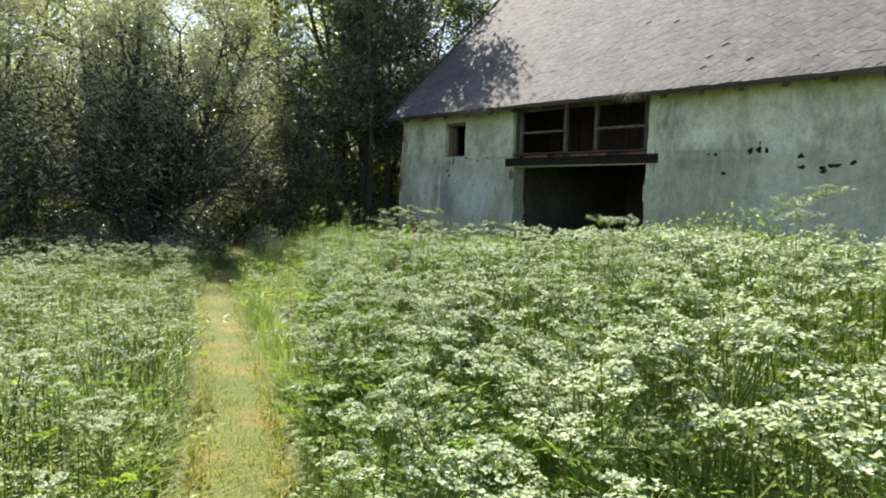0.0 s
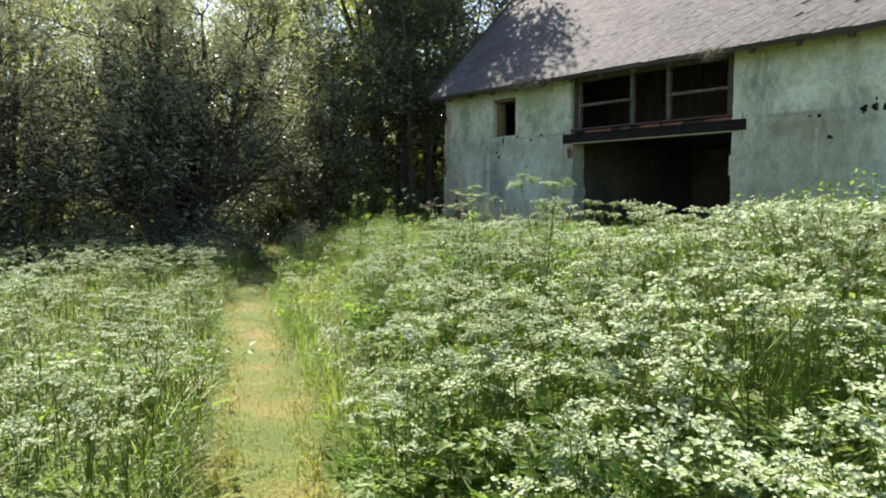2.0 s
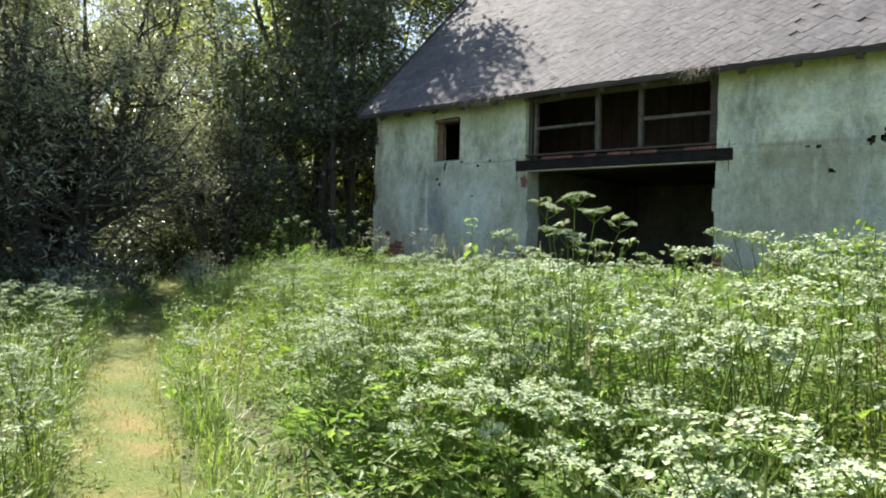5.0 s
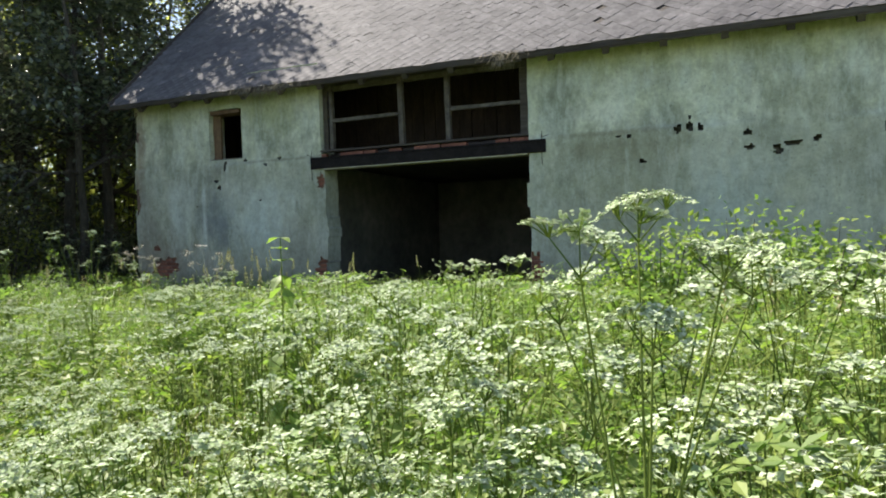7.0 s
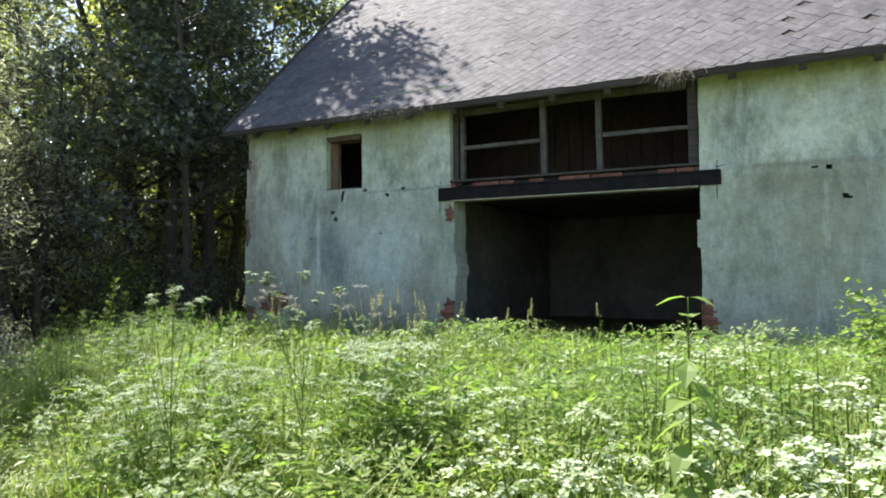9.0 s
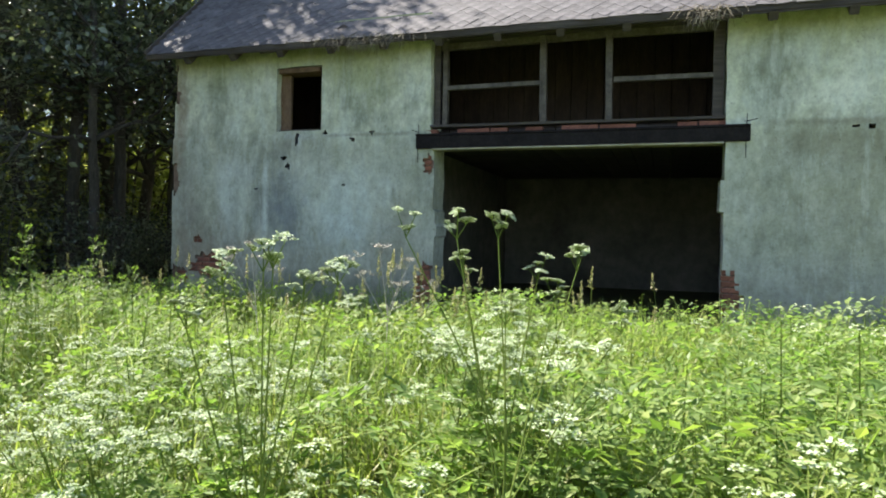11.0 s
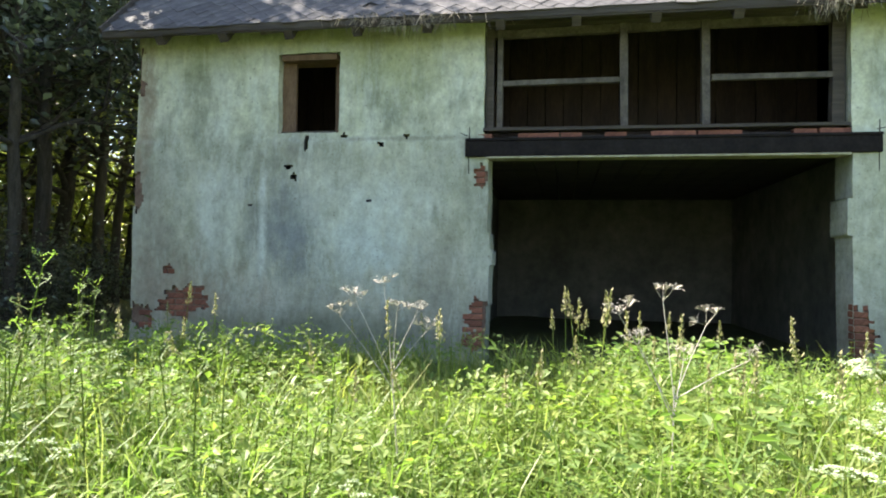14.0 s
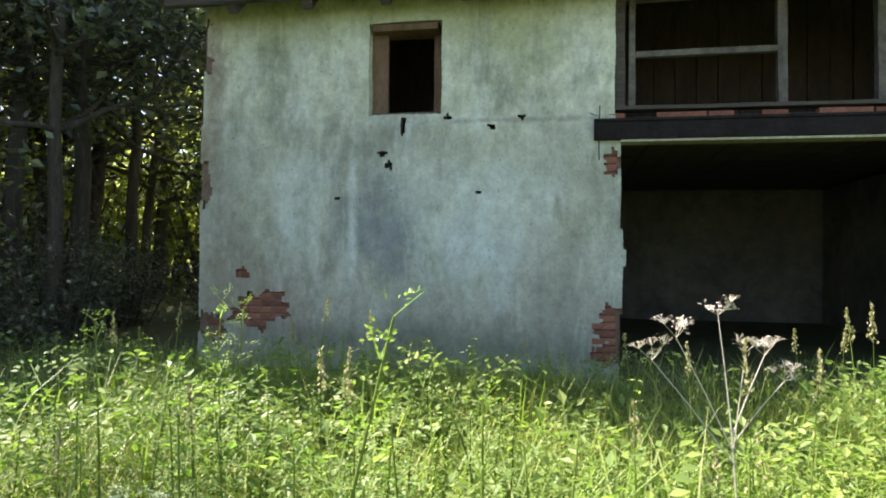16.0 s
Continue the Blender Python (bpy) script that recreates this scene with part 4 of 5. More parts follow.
def umbel_plant(seed, height, heads, fine):
    """fine: 2 close by, 1 some steps off, 0 far. Parts of one white-flowered umbel plant, its foot at the origin: stem, leaves, heads (rays, florets)."""
    r = np.random.default_rng(seed)
    stem, leaves, head_list = Kit(), [], []
    top = Vector((r.normal(0, 0.06), r.normal(0, 0.06), height))
    pts = [Vector((0, 0, -0.05)), Vector((top.x * 0.2, top.y * 0.2, height * 0.4)), Vector((top.x * 0.6, top.y * 0.6, height * 0.75)), top]
    tube(stem, pts, [0.0045, 0.004, 0.003, 0.0022], 4)
    ends = [(top, 1.0)]
    for k in range(heads - 1):
        a = r.uniform(0, 6.283)
        f = r.uniform(0.35, 0.85)
        p = Vector((0, 0, 0)).lerp(top, f)
        e = p + Vector((math.cos(a), math.sin(a), 0)) * r.uniform(0.08, 0.22) + Vector((0, 0, height * r.uniform(0.90, 1.02) - p.z))
        bow = p.lerp(e, 0.5) + Vector((0.03 * math.cos(a), 0.03 * math.sin(a), -0.02))
        tube(stem, [p, bow, e] if fine == 2 else [p, e], [0.0026, 0.0022, 0.0016] if fine == 2 else [0.0026, 0.0018], 3)
        ends.append((e, r.uniform(0.65, 1.0)))
    for e, k in ends:
        g, w = umbel_shape(r, 0.060 * k * r.uniform(0.7, 1.3), *( (13, 8, 0.0056) if fine == 2 else (11, 4, 0.0074) if fine else (7, 2, 0.0135)))
        m = Matrix.Translation(e) @ pose(0, 0, 0, r.normal(0, 10), r.normal(0, 10), 0)
        head_list.append((g, w, m))
    nl = 6 if fine == 2 else 4
    for k in range(nl):
        f = k / nl
        lf = fern_leaf(r, r.uniform(0.24, 0.36) * (1.15 - 0.5 * f), 5 if fine == 2 else 3, 3 if fine == 2 else 1)
        m = Matrix.Translation(Vector((0, 0, 0)).lerp(top, 0.12 + 0.74 * f)) @ pose(0, 0, 0, r.uniform(5, 45), 0, k * 137 + r.uniform(-30, 30))
        leaves.append((lf, m))
    return stem, leaves, head_list


def flat_plant(seed, height, heads, fine):
    """The same plant as one set of arrays: 0 stalk, 1 leaf, 2 floret."""
    stem, leaves, head_list = umbel_plant(seed, height, heads, fine)
    kit = Kit()
    merge(kit, stem, Matrix(), 0)
    for lf, m in leaves:
        merge(kit, lf, m, 1)
    for g, w, m in head_list:
        merge(kit, g, m, 0)
        merge(kit, w, m, 2)
    return kit.arrays()


def along(n, half, y0, y1, density, r):
    """Places in a band along the path."""
    y, d = r.uniform(y0, y1, n), r.uniform(-half, half, n)
    x = np.interp(y, LINE_Y, LINE_X) + d / 0.885
    ok = r.random(n) < density(x, y)
    return x[ok], y[ok]


WALKED_Y = [-3, -2.1, -0.2, 1.65, 3.0, 4.4, 6.35, 7.9, 9.7, 10.3]
WALKED_X = [-3.5, -3.0, -1.95, -0.95, 0.65, 1.03, 2.2, 3.2, 4.2, 4.5]


def scatter(n, x0, x1, y0, y1, density, r, clear=0.42):
    """Places in a rectangle, thinned by density(x, y) in 0..1, clear of path and barn."""
    x, y = r.uniform(x0, x1, n), r.uniform(y0, y1, n)
    ok = (r.random(n) < density(x, y)) & ~((x > FX - 0.1) & (y < YL + 0.1)) & ((np.abs(x - np.interp(y, WALKED_Y, WALKED_X)) > clear * (1 - 0.5 * sst(2.3, 1.6, y))) | (y > 10.3))
    return x[ok], y[ok]


def stand(kit, template, x, y, size, r, lean=0.08):
    v, q, m = template
    n = len(x)
    rots = turns(r.uniform(0, 6.283, n), r.normal(0, lean, n), size)
    places = np.stack([x, y, ground_z(x, y) - 0.01], 1)
    for mat in np.unique(m):
        qq = q[m == mat]
        used = np.unique(qq)
        re = np.zeros(len(v), int)
        re[used] = np.arange(len(used))
        kit.many(v[used], re[qq], rots, places, int(mat))


def umbel_density(x, y):
    d = off_path(x, y)
    reach = 3.4 + 2.6 * sst(3.2, 0.5, y)
    right = (1 + 0.5 * sst(1.0, 0.5, d)) * sst(0.30, 0.42, d) * sst(reach, reach - 1.3, d) * (1 - 0.30 * sst(1.5, 3.5, y)) * (1 - 0.62 * sst(4.2, 6.8, y)) * (1 - 0.85 * sst(7.6, 9.0, y))
    right = np.maximum(right, 0.05 * sst(0.4, 0.8, d) * sst(9, 7, y))
    left = sst(0.36, 0.48, -d) * 0.48 * (0.25 + 0.75 * sst(14, 9, y))
    clump = 0.65 + 0.35 * np.sin(2.1 * x + 0.5 * y) * np.sin(1.9 * y - 0.8 * x)
    return np.clip((right + left) * clump, 0, 1)


def tall(x, y, r):
    d = off_path(x, y)
    n = len(x)
    t_ = (0.86 + 0.22 * sst(0.38, 0.6, np.abs(d))) * r.uniform(0.66, 1.10, n) * (1 - 0.32 * sst(3.6, 6.5, y) * (d > 0))
    return t_ * (1 - 0.12 * (d < 0)) * (1 - 0.3 * sst(2.4, 4.5, d) * sst(1, 3, y))


r = np.random.default_rng(21)
FINE = [dict(seed=100 + k, height=0.90, heads=5 + k % 3) for k in range(5)]
fine_t = [flat_plant(f["seed"], f["height"], f["heads"], 2) for f in FINE]
plain_t = [flat_plant(200 + k, 0.90, 6 + k % 3, int(k > 2)) for k in range(6)]
x, y = scatter(8800, -4, 9.5, -2.4, 18, umbel_density, r, 0.15)
size = np.minimum(tall(x, y, r), 0.92 + 0.2 * sst(0.4, 0.7, np.abs(x - np.interp(y, WALKED_Y, WALKED_X))))
d_ = off_path(x, y)
clear = np.abs(x - np.interp(y, WALKED_Y, WALKED_X)) > 0.42 - 0.14 * sst(1.7, 2.5, y)
x, y, size, d_ = x[clear], y[clear], size[clear], d_[clear]
own = (d_ > 0.3) & (d_ < 1.45) & (y > -1.6) & (y < 5.2) & (r.random(len(x)) < 0.75)
own &= np.cumsum(own) <= 180
nearby = (np.abs(x - np.interp(y, WALKED_Y, WALKED_X)) < 1.15) & (y < 9) & ~own
OWN_PLANTS = [(float(a), float(b), float(c)) for a, b, c in zip(x[own], y[own], size[own])]
kit = Kit()
pick = r.integers(0, 5, len(x))
for k in range(5):
    s_ = nearby & (pick == k)
    stand(kit, fine_t[k], x[s_], y[s_], size[s_], r)
pick = r.integers(0, 3, len(x)) + 3 * (np.abs(x - np.interp(y, WALKED_Y, WALKED_X)) < 3.2)
for k in range(6):
    s_ = ~nearby & ~own & (pick == k)
    stand(kit, plain_t[k], x[s_], y[s_], size[s_], r)
r_out = np.random.default_rng(23)
for box in ((-13, -4, -2.4, 18), (-13, 9, -8, -2.4)):
    xo, yo = scatter(300, *box, lambda x, y: 0.8 * sst(0.4, 0.6, np.abs(off_path(x, y))), r_out)
    stand(kit, plain_t[0], xo, yo, r_out.uniform(0.6, 0.95, len(xo)), r_out)
parsley = new("cow_parsley_meadow", kit.mesh("cow_parsley_meadow", [STALK, LEAF_HERB, PETAL]))
tagged(parsley, "dense white-flowered cow parsley filling the meadow", "wildflowers", kind="stuff")

# plants beside the path that can be told apart
own_kinds = []
for f in FINE:
    stem, leaves, head_list = umbel_plant(f["seed"], f["height"], f["heads"], 2)
    thing = tagged(new("cow_parsley"), "cow parsley plant with flat white flower heads beside the path", "wildflower", "cow parsley by the path")
    new("stem", stem.mesh("stem", [STALK])).parent = thing
    for lf, m in leaves:
        k_ = Kit()
        merge(k_, lf, m, 0)
        new("leaf", k_.mesh("leaf", [LEAF_HERB])).parent = thing
    for g, w, m in head_list:
        k_ = Kit()
        merge(k_, g, m, 0)
        merge(k_, w, m, 1)
        new("umbel", k_.mesh("umbel", [STALK, PETAL])).parent = thing
    own_kinds.append(thing)
for i, (x_, y_, k_) in enumerate(OWN_PLANTS):
    m = pose(x_, y_, float(ground_z(x_, y_)) - 0.01, float(r.normal(0, 4)), float(r.normal(0, 4)), float(r.uniform(0, 360))) @ Matrix.Diagonal((k_, k_, k_, 1))
    if i < 5:
        put(own_kinds[i], m)
    else:
        copy_scaled(own_kinds[i % 5], m)

r_flower = np.random.default_rng(55)
for i in range(30):
    x_, y_ = (float(r_flower.uniform(3.6, 4.5)), float(r_flower.uniform(7.2, 8.5))) if i % 2 else (float(r_flower.uniform(4.2, 5.3)), float(r_flower.uniform(6.3, 7.0)))
    k_ = float(r_flower.uniform(0.70, 0.92))
    copy_scaled(own_kinds[i % 5], pose(x_, y_, float(ground_z(x_, y_)) - 0.01, float(r_flower.normal(0, 4)), float(r_flower.normal(0, 4)), float(r_flower.uniform(0, 360))) @ Matrix.Diagonal((k_, k_, k_, 1)))


# grass
def blade(r, length, width, bend):
    f = np.array([0, 0.35, 0.7, 1.0])
    w = width * np.array([0.8, 1.0, 0.7, 0.08])
    yy, zz = bend * length * f ** 2.2, length * f * (1 - 0.25 * bend * f)
    v = [p for k in range(4) for p in ((-w[k], yy[k], zz[k]), (w[k], yy[k], zz[k]))]
    return np.array(v), [(0, 1, 3, 2), (2, 3, 5, 4), (4, 5, 7, 6)]


def grass(name, n, box, density, length, width, mat, label, seed, bends=(0.25, 0.6, 1.0, 1.3)):
    r = np.random.default_rng(seed)
    x, y = scatter(n, *box, density, r, 0.0) if len(box) == 4 else along(n, *box, density, r)
    kit = Kit()
    pick = r.integers(0, len(bends), len(x))
    for k, b in enumerate(bends):
        s_ = pick == k
        v, q = blade(r, 1.0, width, b)
        xs, ys_ = x[s_], y[s_]
        sz = length(xs, ys_) * r.uniform(0.6, 1.25, len(xs))
        kit.many(v, q, turns(r.uniform(0, 6.283, len(xs)), r.normal(0, 0.15, len(xs)), sz), np.stack([xs, ys_, ground_z(xs, ys_) - 0.01], 1))
    ob = new(name, kit.mesh(name, [mat]))
    return tagged(ob, label, "grass", kind="stuff")


def off_only(x, y):
    return sst(0.22, 0.42, np.abs(off_path(x, y))) * (0.5 + 0.5 * sst(16, 10, y))


def tall_len(x, y):
    d = np.abs(off_path(x, y))
    return 0.24 + 0.28 * sst(0.38, 0.56, d) * sst(0.1, 0.35, np.abs(x - np.interp(y, WALKED_Y, WALKED_X))) - 0.10 * sst(8.6, 10.4, x)


grass("meadow_grass", 39000, (-4, 11, -2.4, 19), off_only, tall_len, 0.0085, LEAF_GRASS, "tall green meadow grass between the flowers", 31)
grass("outer_grass", 9000, (-13, 11, -9, -2.4), off_only, lambda x, y: 0.42 + 0.1 * np.sin(x + 2 * y), 0.03, LEAF_GRASS, "tall meadow grass running on beyond the flowers", 35)
grass("outer_grass", 11000, (-13, -4, -2.4, 20), off_only, lambda x, y: 0.42 + 0.1 * np.sin(x + 2 * y), 0.03, LEAF_GRASS, "tall meadow grass running on beyond the flowers", 36)
grass("lush_grass", 58000, (2.4, 11.0, 4.2, 13.9), lambda x, y: sst(0.5, 1.0, off_path(x, y)) * sst(4.2, 7, y + 0.35 * (x - 4)), lambda x, y: 0.24 + 0.06 * np.sin(1.5 * x + y) - 0.12 * sst(8.5, 10.4, x), 0.022, LEAF_GRASS,
      "lush broad-bladed grass in front of the barn", 32)
grass("mown_stubble", 24000, (0.30, -2, 24), lambda x, y: 0.25 + 0.75 * sst(5.5, 1.5, y), lambda x, y: 0.06 + 0.05 * sst(0.1, 0.3, np.abs(off_path(x, y))), 0.045, STRAW,
      "short yellowed stubble of the mown path", 33)
grass("path_edge_grass", 40000, (0.8, -2, 24), lambda x, y: (0.34 + 0.3 * np.sin(2.3 * y + 3 * x) * np.sin(1.1 * y) + 0.7 * sst(-0.5, 3.5, y) + sst(0.10, 0.36, np.abs(off_path(x, y)))) * sst(0.8, 0.55, np.abs(off_path(x, y))),
      lambda x, y: 0.055 + 0.20 * sst(0.28, 0.5, np.abs(off_path(x, y))), 0.018, LEAF_GRASS, "short green grass along both edges of the path", 34)


# leafy herbs (nettles, ground elder) low between the stalks
def herb(seed, height):
    r = np.random.default_rng(seed)
    kit, stem = Kit(), Kit()
    tube(stem, [(0, 0, -0.04), (0.01, 0.02, height * 0.5), (0.02, 0.01, height)], [0.005, 0.004, 0.002], 3)
    merge(kit, stem, Matrix(), 0)
    P, Y, T, S = [], [], [], []
    lv = int(height / 0.042)
    for k in range(lv):
        f = (k + 1) / lv
        for s_ in range(2):
            P.append((0.02 * f, 0.015 * f, height * f))
            Y.append(k * 1.57 + s_ * 3.14 + r.normal(0, 0.2))
            T.append(r.uniform(-0.5, 0.35))
            S.append(0.062 * (1.1 - 0.6 * f) * r.uniform(0.8, 1.2))
    v = [(0, 0.1, 0), (0.30, 0.5, 0.05), (0, 1.1, -0.14), (-0.30, 0.5, 0.05)]
    kit.many(v, LEAF_Q, turns(Y, T, S), np.array(P), 1)
    return kit.arrays()


herb_t = [herb(300 + k, 0.30 + 0.13 * k) for k in range(4)]
x, y = scatter(13500, -4, 11, -2.4, 14, lambda x, y: sst(0.3, 0.6, np.abs(off_path(x, y))) * (0.45 - 0.12 * sst(6, 8, y)) * (1 - 0.5 * sst(5, 6.5, y) * sst(9.6, 8.4, y)) * np.clip(0.6 + 0.6 * np.sin(1.1 * x - 0.7 * y), 0.15, 1) * (1 - 0.5 * sst(6.4, 7.6, y)), r, 0.25)
kit = Kit()
pick = r.integers(0, 4, len(x))
for k in range(4):
    s_ = pick == k
    stand(kit, herb_t[k], x[s_], y[s_], r.uniform(0.75, 1.2, s_.sum()) * (1 - 0.5 * sst(8.2, 10.4, x[s_])), r)
tagged(new("meadow_herbs", kit.mesh("meadow_herbs", [STALK, LEAF_HERB])), "leafy green herbs and nettles among the grass", "herbs", kind="stuff")


# ferny tufts without flowers
def tuft(seed):
    r = np.random.default_rng(seed)
    kit = Kit()
    for k in range(5):
        hgt = r.uniform(0.05, 0.45)
        merge(kit, fern_leaf(r, r.uniform(0.24, 0.36), 4, 1), Matrix.Translation((r.normal(0, 0.03), r.normal(0, 0.03), hgt)) @ pose(0, 0, 0, r.uniform(0, 40), 0, k * 61 + r.uniform(-20, 20)), 0)
    return kit.arrays()


tuft_t = [tuft(400 + k) for k in range(4)]
x, y = scatter(8000, -4, 10.4, -2.4, 14.5, lambda x, y: sst(0.35, 0.6, np.abs(off_path(x, y))) * (0.3 + 0.7 * sst(0.4, 1.0, off_path(x, y))) * np.clip(0.6 + 0.5 * np.sin(1.7 * y + 0.9 * x), 0.2, 1) * (1 - 0.4 * sst(6.4, 7.6, y)), r, 0.2)
kit = Kit()
pick = r.integers(0, 4, len(x))
for k in range(4):
    s_ = pick == k
    stand(kit, tuft_t[k], x[s_], y[s_], r.uniform(0.8, 1.45, s_.sum()) * (1 - 0.4 * sst(8.2, 10.2, x[s_])), r)
tagged(new("herb_tufts", kit.mesh("herb_tufts", [LEAF_HERB])), "ferny bright green leaf tufts among the stalks", "herbs", kind="stuff")

# ---- single plants ----
def foot(x, y, dz=-0.02):
    return Vector((x, y, float(ground_z(x, y)) + dz))


def tall_umbel(x, y, heads, label, petal, leaf=True, seed=1, big=1.0, thick=0.0036):
    """A tall branched umbel plant whose heads stand at the given places."""
    r = np.random.default_rng(seed)
    p0 = foot(x, y)
    thing = tagged(new("hogweed"), label, "wildflower", "tall umbel plants")
    thing.location = p0
    mid = sum((Vector(h) for h in heads), Vector()) / len(heads) - p0
    fork = mid * 0.70
    stem = Kit()
    stalk = STALK if leaf else DRY_UMBEL
    tube(stem, [(0, 0, 0), fork * 0.5 + Vector((0.01, 0, 0)), fork], [thick, thick * 0.9, thick * 0.8], 6)
    new("stem", stem.mesh("stem", [stalk])).parent = thing
    for hd in heads:
        e = Vector(hd) - p0
        b = Kit()
        st = fork * r.uniform(0.75, 1.0)
        tube(b, [st, st.lerp(e, 0.55) + Vector((0, 0, -0.03)), e - Vector((0, 0, 0.07))], [thick * 0.6, thick * 0.5, thick * 0.4], 5)
        branch = new("branch", b.mesh("branch", [stalk]))
        branch.parent = thing
        k_ = Kit()
        for c in range(4):
            a = c * 1.6 + r.uniform(0, 1)
            tip = e + Vector((math.cos(a), math.sin(a), 0)) * (0.045 * big if c else 0.0) + Vector((0, 0, r.uniform(-0.035, 0.01)))
            g, w = umbel_shape(r, 0.036 * big * r.uniform(0.75, 1.2), 12, 16 if leaf else 3, 0.0027)
            m = Matrix.Translation(tip - Vector((0, 0, 0.022))) @ pose(0, 0, 0, r.normal(0, 16), r.normal(0, 16), 0) @ Matrix.Diagonal((1, 1, 0.8, 1))
            merge(k_, g, m, 0)
            merge(k_, w, m, 1)
            ray = Kit()
            tube(ray, [e - Vector((0, 0, 0.07)), tip - Vector((0, 0, 0.022))], [0.0015, 0.0010], 3)
            merge(k_, ray, Matrix(), 0)
        new("umbel", k_.mesh("umbel", [stalk, petal])).parent = branch
    if leaf:
        for k in range(5):
            k_ = Kit()
            merge(k_, fern_leaf(r, 0.2, 4, 3), Matrix.Translation(fork * (0.3 + 0.2 * k)) @ pose(0, 0, 0, r.uniform(10, 40), 0, k * 137), 0)
            new("leaf", k_.mesh("leaf", [LEAF_HERB])).parent = thing
    return thing


tall_umbel(3.46, 6.38, [(3.33, 6.44, 1.29), (3.53, 6.40, 1.29), (3.37, 6.57, 1.29), (3.50, 6.30, 1.20), (3.62, 6.28, 1.14), (3.42, 6.45, 1.20), (3.56, 6.22, 1.22), (3.45, 6.36, 1.10), (3.60, 6.12, 1.08)],
           "tall branched umbel plant with half-faded white heads", PETAL, seed=2, big=0.42)
tall_umbel(3.05, 6.72, [(3.08, 6.74, 1.22), (3.00, 6.77, 1.20), (3.09, 6.66, 1.17), (3.05, 6.70, 1.23), (2.98, 6.83, 1.12), (3.11, 6.60, 1.20)], "umbel plant with fresh white flower heads", PETAL, seed=3, big=0.45)
tall_umbel(0.28, 1.36, [(0.16, 1.39, 1.24), (0.29, 1.31, 1.22), (0.39, 1.40, 1.14), (0.22, 1.30, 1.12), (0.34, 1.46, 1.06)], "tall leafy umbel plant above the flowers", PETAL, seed=4)
tall_umbel(-0.42, -0.55, [(-0.40, -0.55, 1.22), (-0.30, -0.66, 1.16), (-0.52, -0.50, 1.12), (-0.2, -0.5, 1.08)], "tall umbel plant with broad white heads", PETAL, seed=5, big=1.5)
tall_umbel(0.9, -0.9, [(0.9, -0.9, 1.36), (1.05, -1.0, 1.42), (0.75, -0.8, 1.30), (1.15, -0.85, 1.28), (0.95, -1.1, 1.20)], "tall umbel plant with broad white heads", PETAL, seed=6, big=1.7)
tall_umbel(1.28, 2.84, [(1.28, 2.82, 1.24), (1.24, 2.72, 1.19), (1.18, 2.88, 1.20), (1.34, 2.94, 1.12), (1.20, 2.80, 1.10), (1.36, 2.68, 1.16)], "tall umbel plant with broad white heads", PETAL, seed=9, big=0.8)
tall_umbel(1.55, 3.30, [(1.55, 3.30, 1.10), (1.62, 3.22, 1.02), (1.46, 3.36, 0.98)], "umbel plant with fresh white flower heads", PETAL, seed=10)
tall_umbel(5.0, 7.65, [(5.0, 7.65, 1.02), (5.1, 7.55, 0.9), (4.9, 7.72, 0.84)], "umbel plant with fresh white flower heads", PETAL, seed=11)
tall_umbel(6.28, 7.86, [(6.25, 7.90, 1.16), (6.30, 7.72, 1.06), (6.20, 8.08, 1.10), (6.3, 7.55, 0.92), (6.22, 8.0, 0.98), (6.35, 7.80, 0.9)], "dead grey-brown umbel stalks with dry heads", DRY_UMBEL, False, 7, 1.0, 0.0042)
tall_umbel(6.62, 9.10, [(6.6, 9.34, 1.10), (6.62, 9.20, 1.18), (6.58, 9.12, 1.06), (6.66, 9.04, 1.04), (6.6, 9.42, 1.02), (6.64, 8.98, 0.96)], "dead grey-brown umbel stalks with dry heads", DRY_UMBEL, False, 8, 1.0, 0.0042)


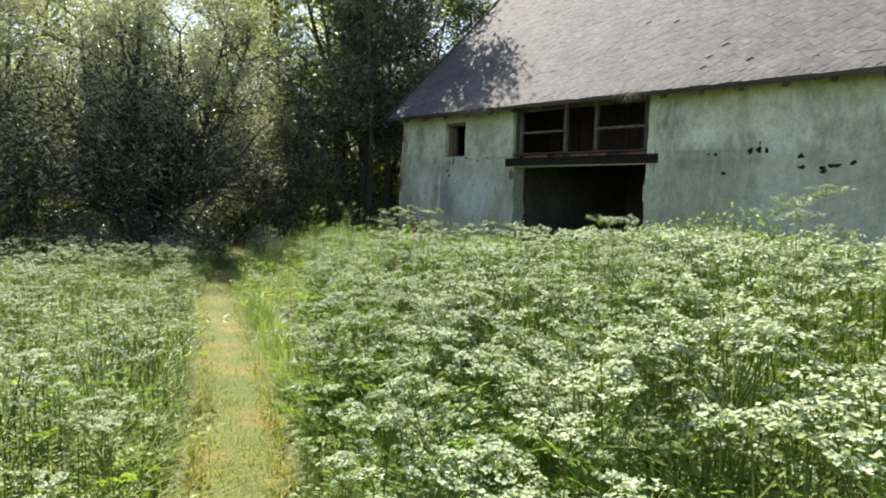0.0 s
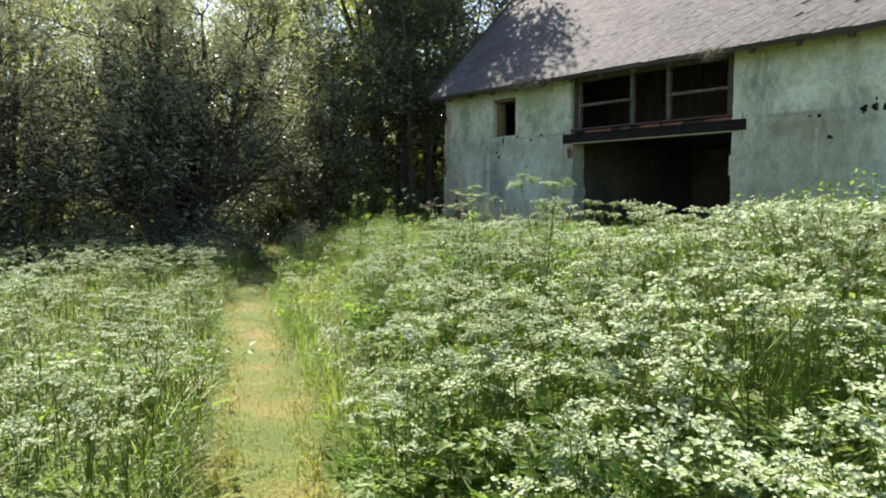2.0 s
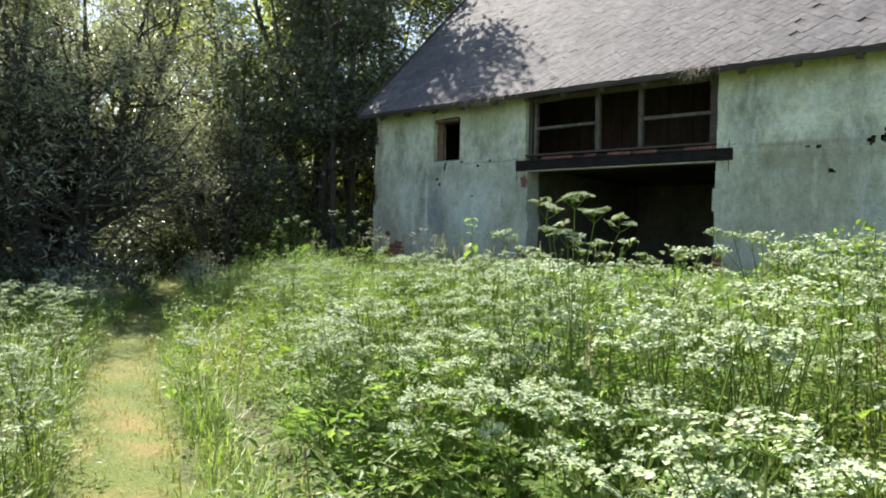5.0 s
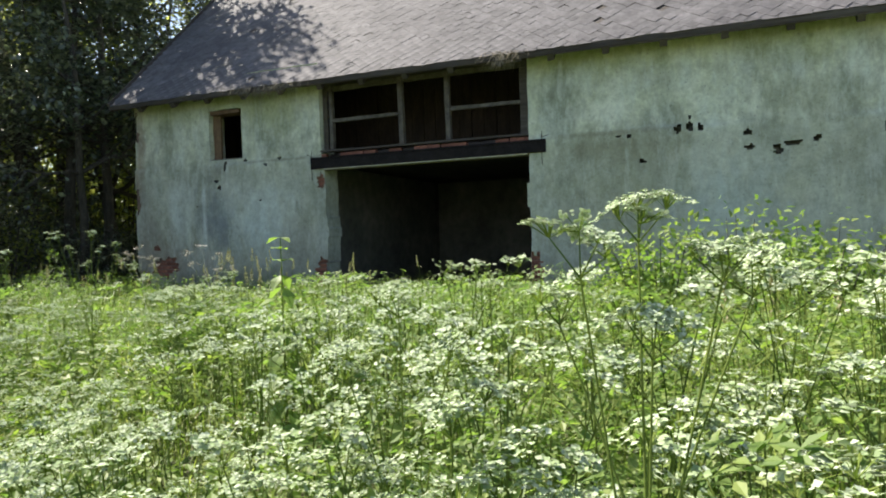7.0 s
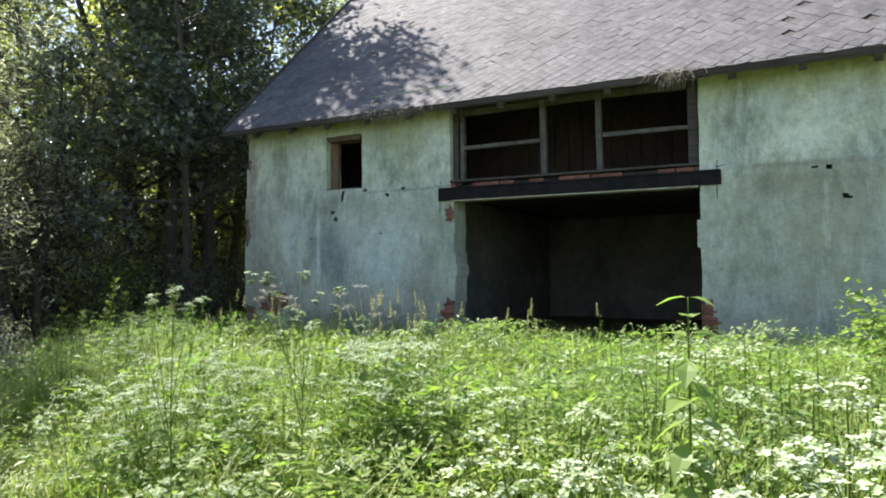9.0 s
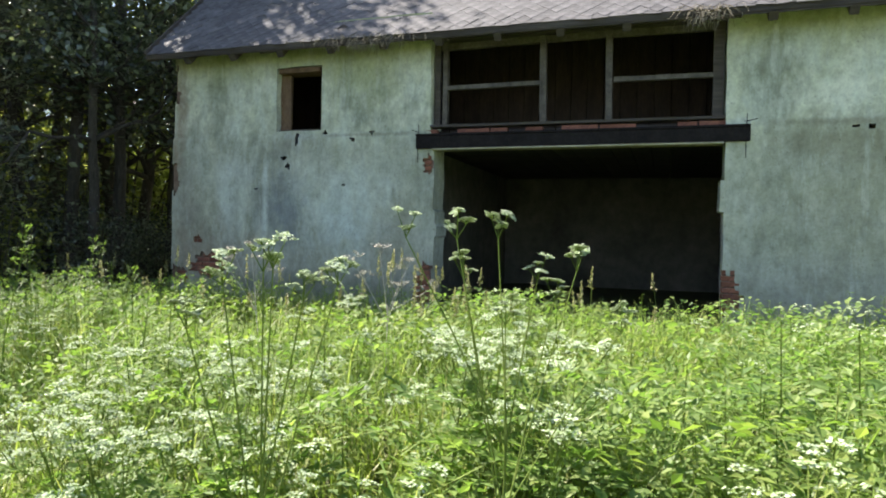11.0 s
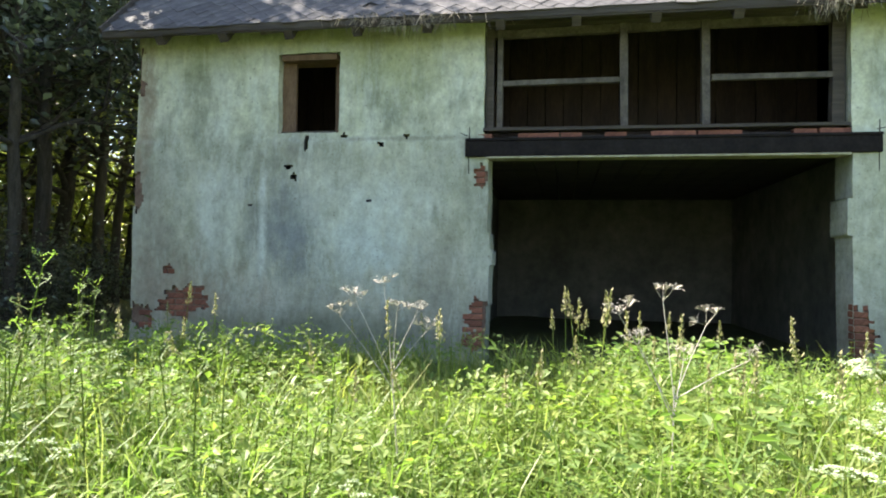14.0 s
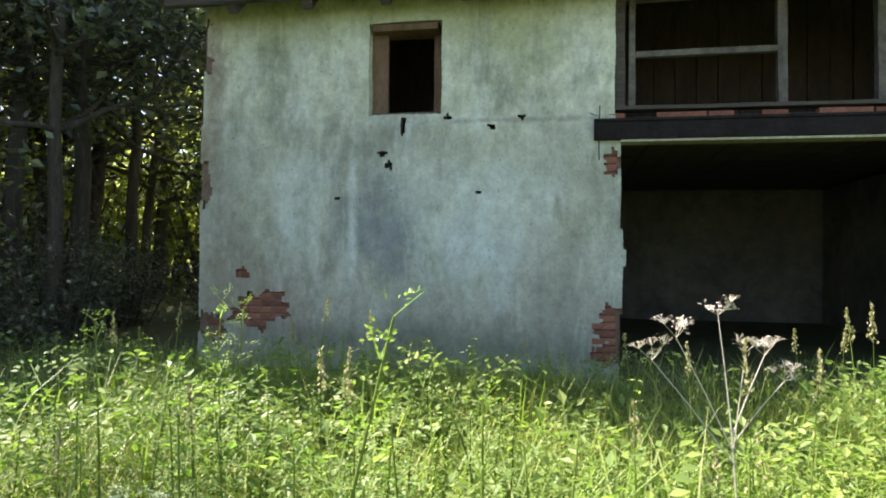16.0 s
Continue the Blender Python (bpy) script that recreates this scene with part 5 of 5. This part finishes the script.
def leafy_stalk(name, x, y, height, label, category, seed, leaf, lean=(0, 0), pairs=None, mat=None, width=0.34, cut=False):
    """An upright stalk with pairs of leaves that grow smaller to the top."""
    r = np.random.default_rng(seed)
    thing = tagged(new(name), label, category, "tall leafy weeds")
    thing.location = foot(x, y)
    stem = Kit()
    top = Vector((lean[0], lean[1], height))
    tube(stem, [(0, 0, 0), top * 0.5 - Vector((lean[0], lean[1], 0)) * 0.2, top], [0.006, 0.005, 0.0025], 5)
    new("stem", stem.mesh("stem", [STALK])).parent = thing
    n = pairs or int(height / 0.075)
    v = [(0, 0.08, 0), (width * 0.6, 0.3, 0.05), (width * 0.9, 0.55, 0.03), (0, 0.55, -0.03), (-width * 0.6, 0.3, 0.05), (-width * 0.9, 0.55, 0.03), (0, 1.15, -0.22), (0, 0.3, 0.0)]
    q = [(0, 1, 2, 7), (7, 2, 6, 3), (0, 7, 5, 4), (7, 3, 6, 5)]
    for k in range(n):
        f = 0.12 + 0.88 * (k + 1) / n
        p = Vector((lean[0] * f * f, lean[1] * f * f, height * f))
        for s_ in range(2):
            kit = Kit()
            if cut:
                merge(kit, fern_leaf(r, leaf * (1.15 - 0.6 * f), 3, 2), Matrix.Translation(p) @ pose(0, 0, 0, r.uniform(0, 40) + 25 * (f > 0.9), 0, math.degrees(k * 1.57 + s_ * 3.14 + r.normal(0, 0.3))), 0)
                new("leaf", kit.mesh("leaf", [mat])).parent = thing
                continue
            kit.many(v, q, turns([k * 1.57 + s_ * 3.14 + r.normal(0, 0.25)], [r.uniform(-0.85, 0.1) + 0.5 * (f > 0.9)], [leaf * (1.15 - 0.72 * f) * r.uniform(0.85, 1.15)]), np.array([tuple(p)]))
            new("leaf", kit.mesh("leaf", [mat or LEAF_HERB])).parent = thing
    return thing


leafy_stalk("nettle", 3.09, 4.65, 1.20 - foot(3.09, 4.65).z, "tall green nettle with toothed drooping leaves", "weed", 1, 0.19, pairs=19)
leafy_stalk("mugwort", 5.25, 10.22, 1.20 - foot(5.25, 10.22).z, "tall leaning mugwort stalk with narrow leaves", "weed", 2, 0.12, (0.04, -0.22), mat=LEAF_HERB, pairs=17, cut=True)
r = np.random.default_rng(9)
for k in range(11):
    x_, y_ = float(r.uniform(6.2, 8.2)), float(r.uniform(9.6, 12.6))
    leafy_stalk("nettle", x_, y_, float(r.uniform(0.55, 0.85)), "green nettle stalk in front of the barn wall", "weed", 20 + k, 0.04, pairs=18)
for k in range(38):
    x_, y_ = (float(r.uniform(5.3, 7.6)), float(r.uniform(8.6, 11.6))) if k < 24 else (float(r.uniform(5.7, 7.1)), float(r.uniform(10.7, 12.4)))
    leafy_stalk("mugwort", x_, y_, float(r.uniform(0.5, 0.85)) + 0.22 * (k > 23), "leafy mugwort with finely cut leaves before the barn", "weed", 120 + k, 0.14, (float(r.normal(0, 0.06)), float(r.normal(0, 0.06))), mat=LEAF_HERB, pairs=11, cut=True)
for k in range(26):
    x_, y_ = float(r.uniform(3.3, 5.2)), float(r.uniform(3.2, 5.2))
    leafy_stalk("ground_elder", x_, y_, float(r.uniform(0.6, 0.95)), "leafy yellow-green ground elder among the flowers", "weed", 70 + k, 0.055, pairs=18)
for k, (x_, y_, kk) in enumerate(((4.5, 3.2, 0.36), (8.0, 3.2, 0.54), (8.5, 2.4, 0.60), (8.0, 1.6, 0.58))):
    b_ = bush("elder_bush", 90 + k, 2.4, 1.2, 1700, 0.15, LEAF_HERB, "small yellow-green leafy elder bush in the meadow", group="young bushes")
    put(b_, at_ground(x_, y_, 50.0 * k, kk))


def seed_grass(seed, height):
    r = np.random.default_rng(seed)
    thing = tagged(new("seeding_grass"), "grass stalk with a pale feathery seed head", "grass", "seeding grasses")
    k_ = Kit()
    tube(k_, [(0, 0, -0.02), (0.01, 0, height * 0.5), (0.03, 0.01, height)], [0.003, 0.0025, 0.0015], 4)
    new("stem", k_.mesh("stem", [STALK])).parent = thing
    n = 60
    f = r.random(n)
    P = np.stack([0.03 + r.normal(0, 0.012, n) * (1.1 - f), 0.01 + r.normal(0, 0.012, n) * (1.1 - f), height - 0.17 + 0.17 * f], 1)
    k_ = Kit()
    k_.many([(0, -0.3, 0), (0.28, 0.3, 0), (0, 1, 0), (-0.28, 0.3, 0)], LEAF_Q, turns(r.uniform(0, 6.28, n), r.uniform(0.5, 1.4, n), 0.017 * r.uniform(0.7, 1.3, n)), P)
    new("seed_head", k_.mesh("seed_head", [GRASS_SEED])).parent = thing
    return thing


seeders = [seed_grass(k, 0.80 + 0.06 * k) for k in range(4)]
spots_ = [(6.66, 8.45), (6.45, 9.09), (6.67, 8.91), (6.8, 8.2)] + [(float(r.uniform(6.0, 8.6)), float(r.uniform(6.0, 12.5))) for _ in range(40)] + [(float(r.uniform(6.2, 7.3)), float(r.uniform(7.2, 8.6))) for _ in range(8)] + [(float(r.uniform(-3.5, 1.5)), float(r.uniform(1, 10))) for _ in range(60)] + [(float(r.uniform(0.2, 4)), float(r.uniform(-1, 3))) for _ in range(25)]
for i, (x_, y_) in enumerate(spots_):
    if abs(float(off_path(x_, y_))) < 0.45:
        continue
    m = pose(*foot(x_, y_), float(r.normal(0, 5)), float(r.normal(0, 5)), float(r.uniform(0, 360))) @ Matrix.Diagonal((1, 1, float(r.uniform(0.8, 1.15)), 1))
    if i < 4:
        put(seeders[i], m)
    else:
        copy_scaled(seeders[i % 4], m)

# ---- small pieces of roof and walls ----
slate_me = mesh_np("slate", tile_v, tile_q, [SLATE])
for c, r in CLOSE_SLATES:
    ob = new("slate", slate_me)
    ob.parent = roof
    ob.matrix_world = Matrix.Translation(c) @ Matrix([list(k) for k in r]).to_4x4()

bm = bmesh.new()
box_bm(bm, 0, 0.10, -0.118, 0.118, -0.031, 0.031, 0.006)
brick_me = bpy.data.meshes.new("brick")
bm.to_mesh(brick_me)
bm.free()
brick_me.materials.append(BRICK)
rng = np.random.default_rng(11)


def lay_brick(x, y, z):
    ob = new("brick", brick_me)
    ob.parent = front_wall
    ob.matrix_world = pose(x + rng.normal(0, 0.003), y + rng.normal(0, 0.003), z, rng.normal(0, 0.8), 0, rng.normal(0, 0.8))


for j in range(int(4.3 / 0.075)):
    z = 0.02 + j * 0.075
    for i in range(int((YL - YR) / 0.25)):
        y = YR + 0.1 + i * 0.25 + (0.125 if j % 2 else 0)
        a, b = int(np.searchsorted(vy, y)) - 1, int(np.searchsorted(vz, z)) - 1
        if not (1 <= a < NY - 1 and b < NZ):
            continue
        if np.any(kind[max(a - 3, 0):a + 4, b] == 2):
            y_ = min(y, YL - 0.13)
            y_ = y_ if not 5.2 < y_ < 9.3 else (min(y_, 5.24) if y_ < 7 else max(y_, 9.34))
            lay_brick(VX[a, b] + 0.022, y_, z)
# the course of bricks on the beam
for i in range(17):
    y = 5.30 + i * 0.246
    if i not in (3, 4, 9, 11, 15):
        lay_brick(FX + 0.005 + rng.normal(0, 0.01), y + rng.normal(0, 0.008), 2.706)
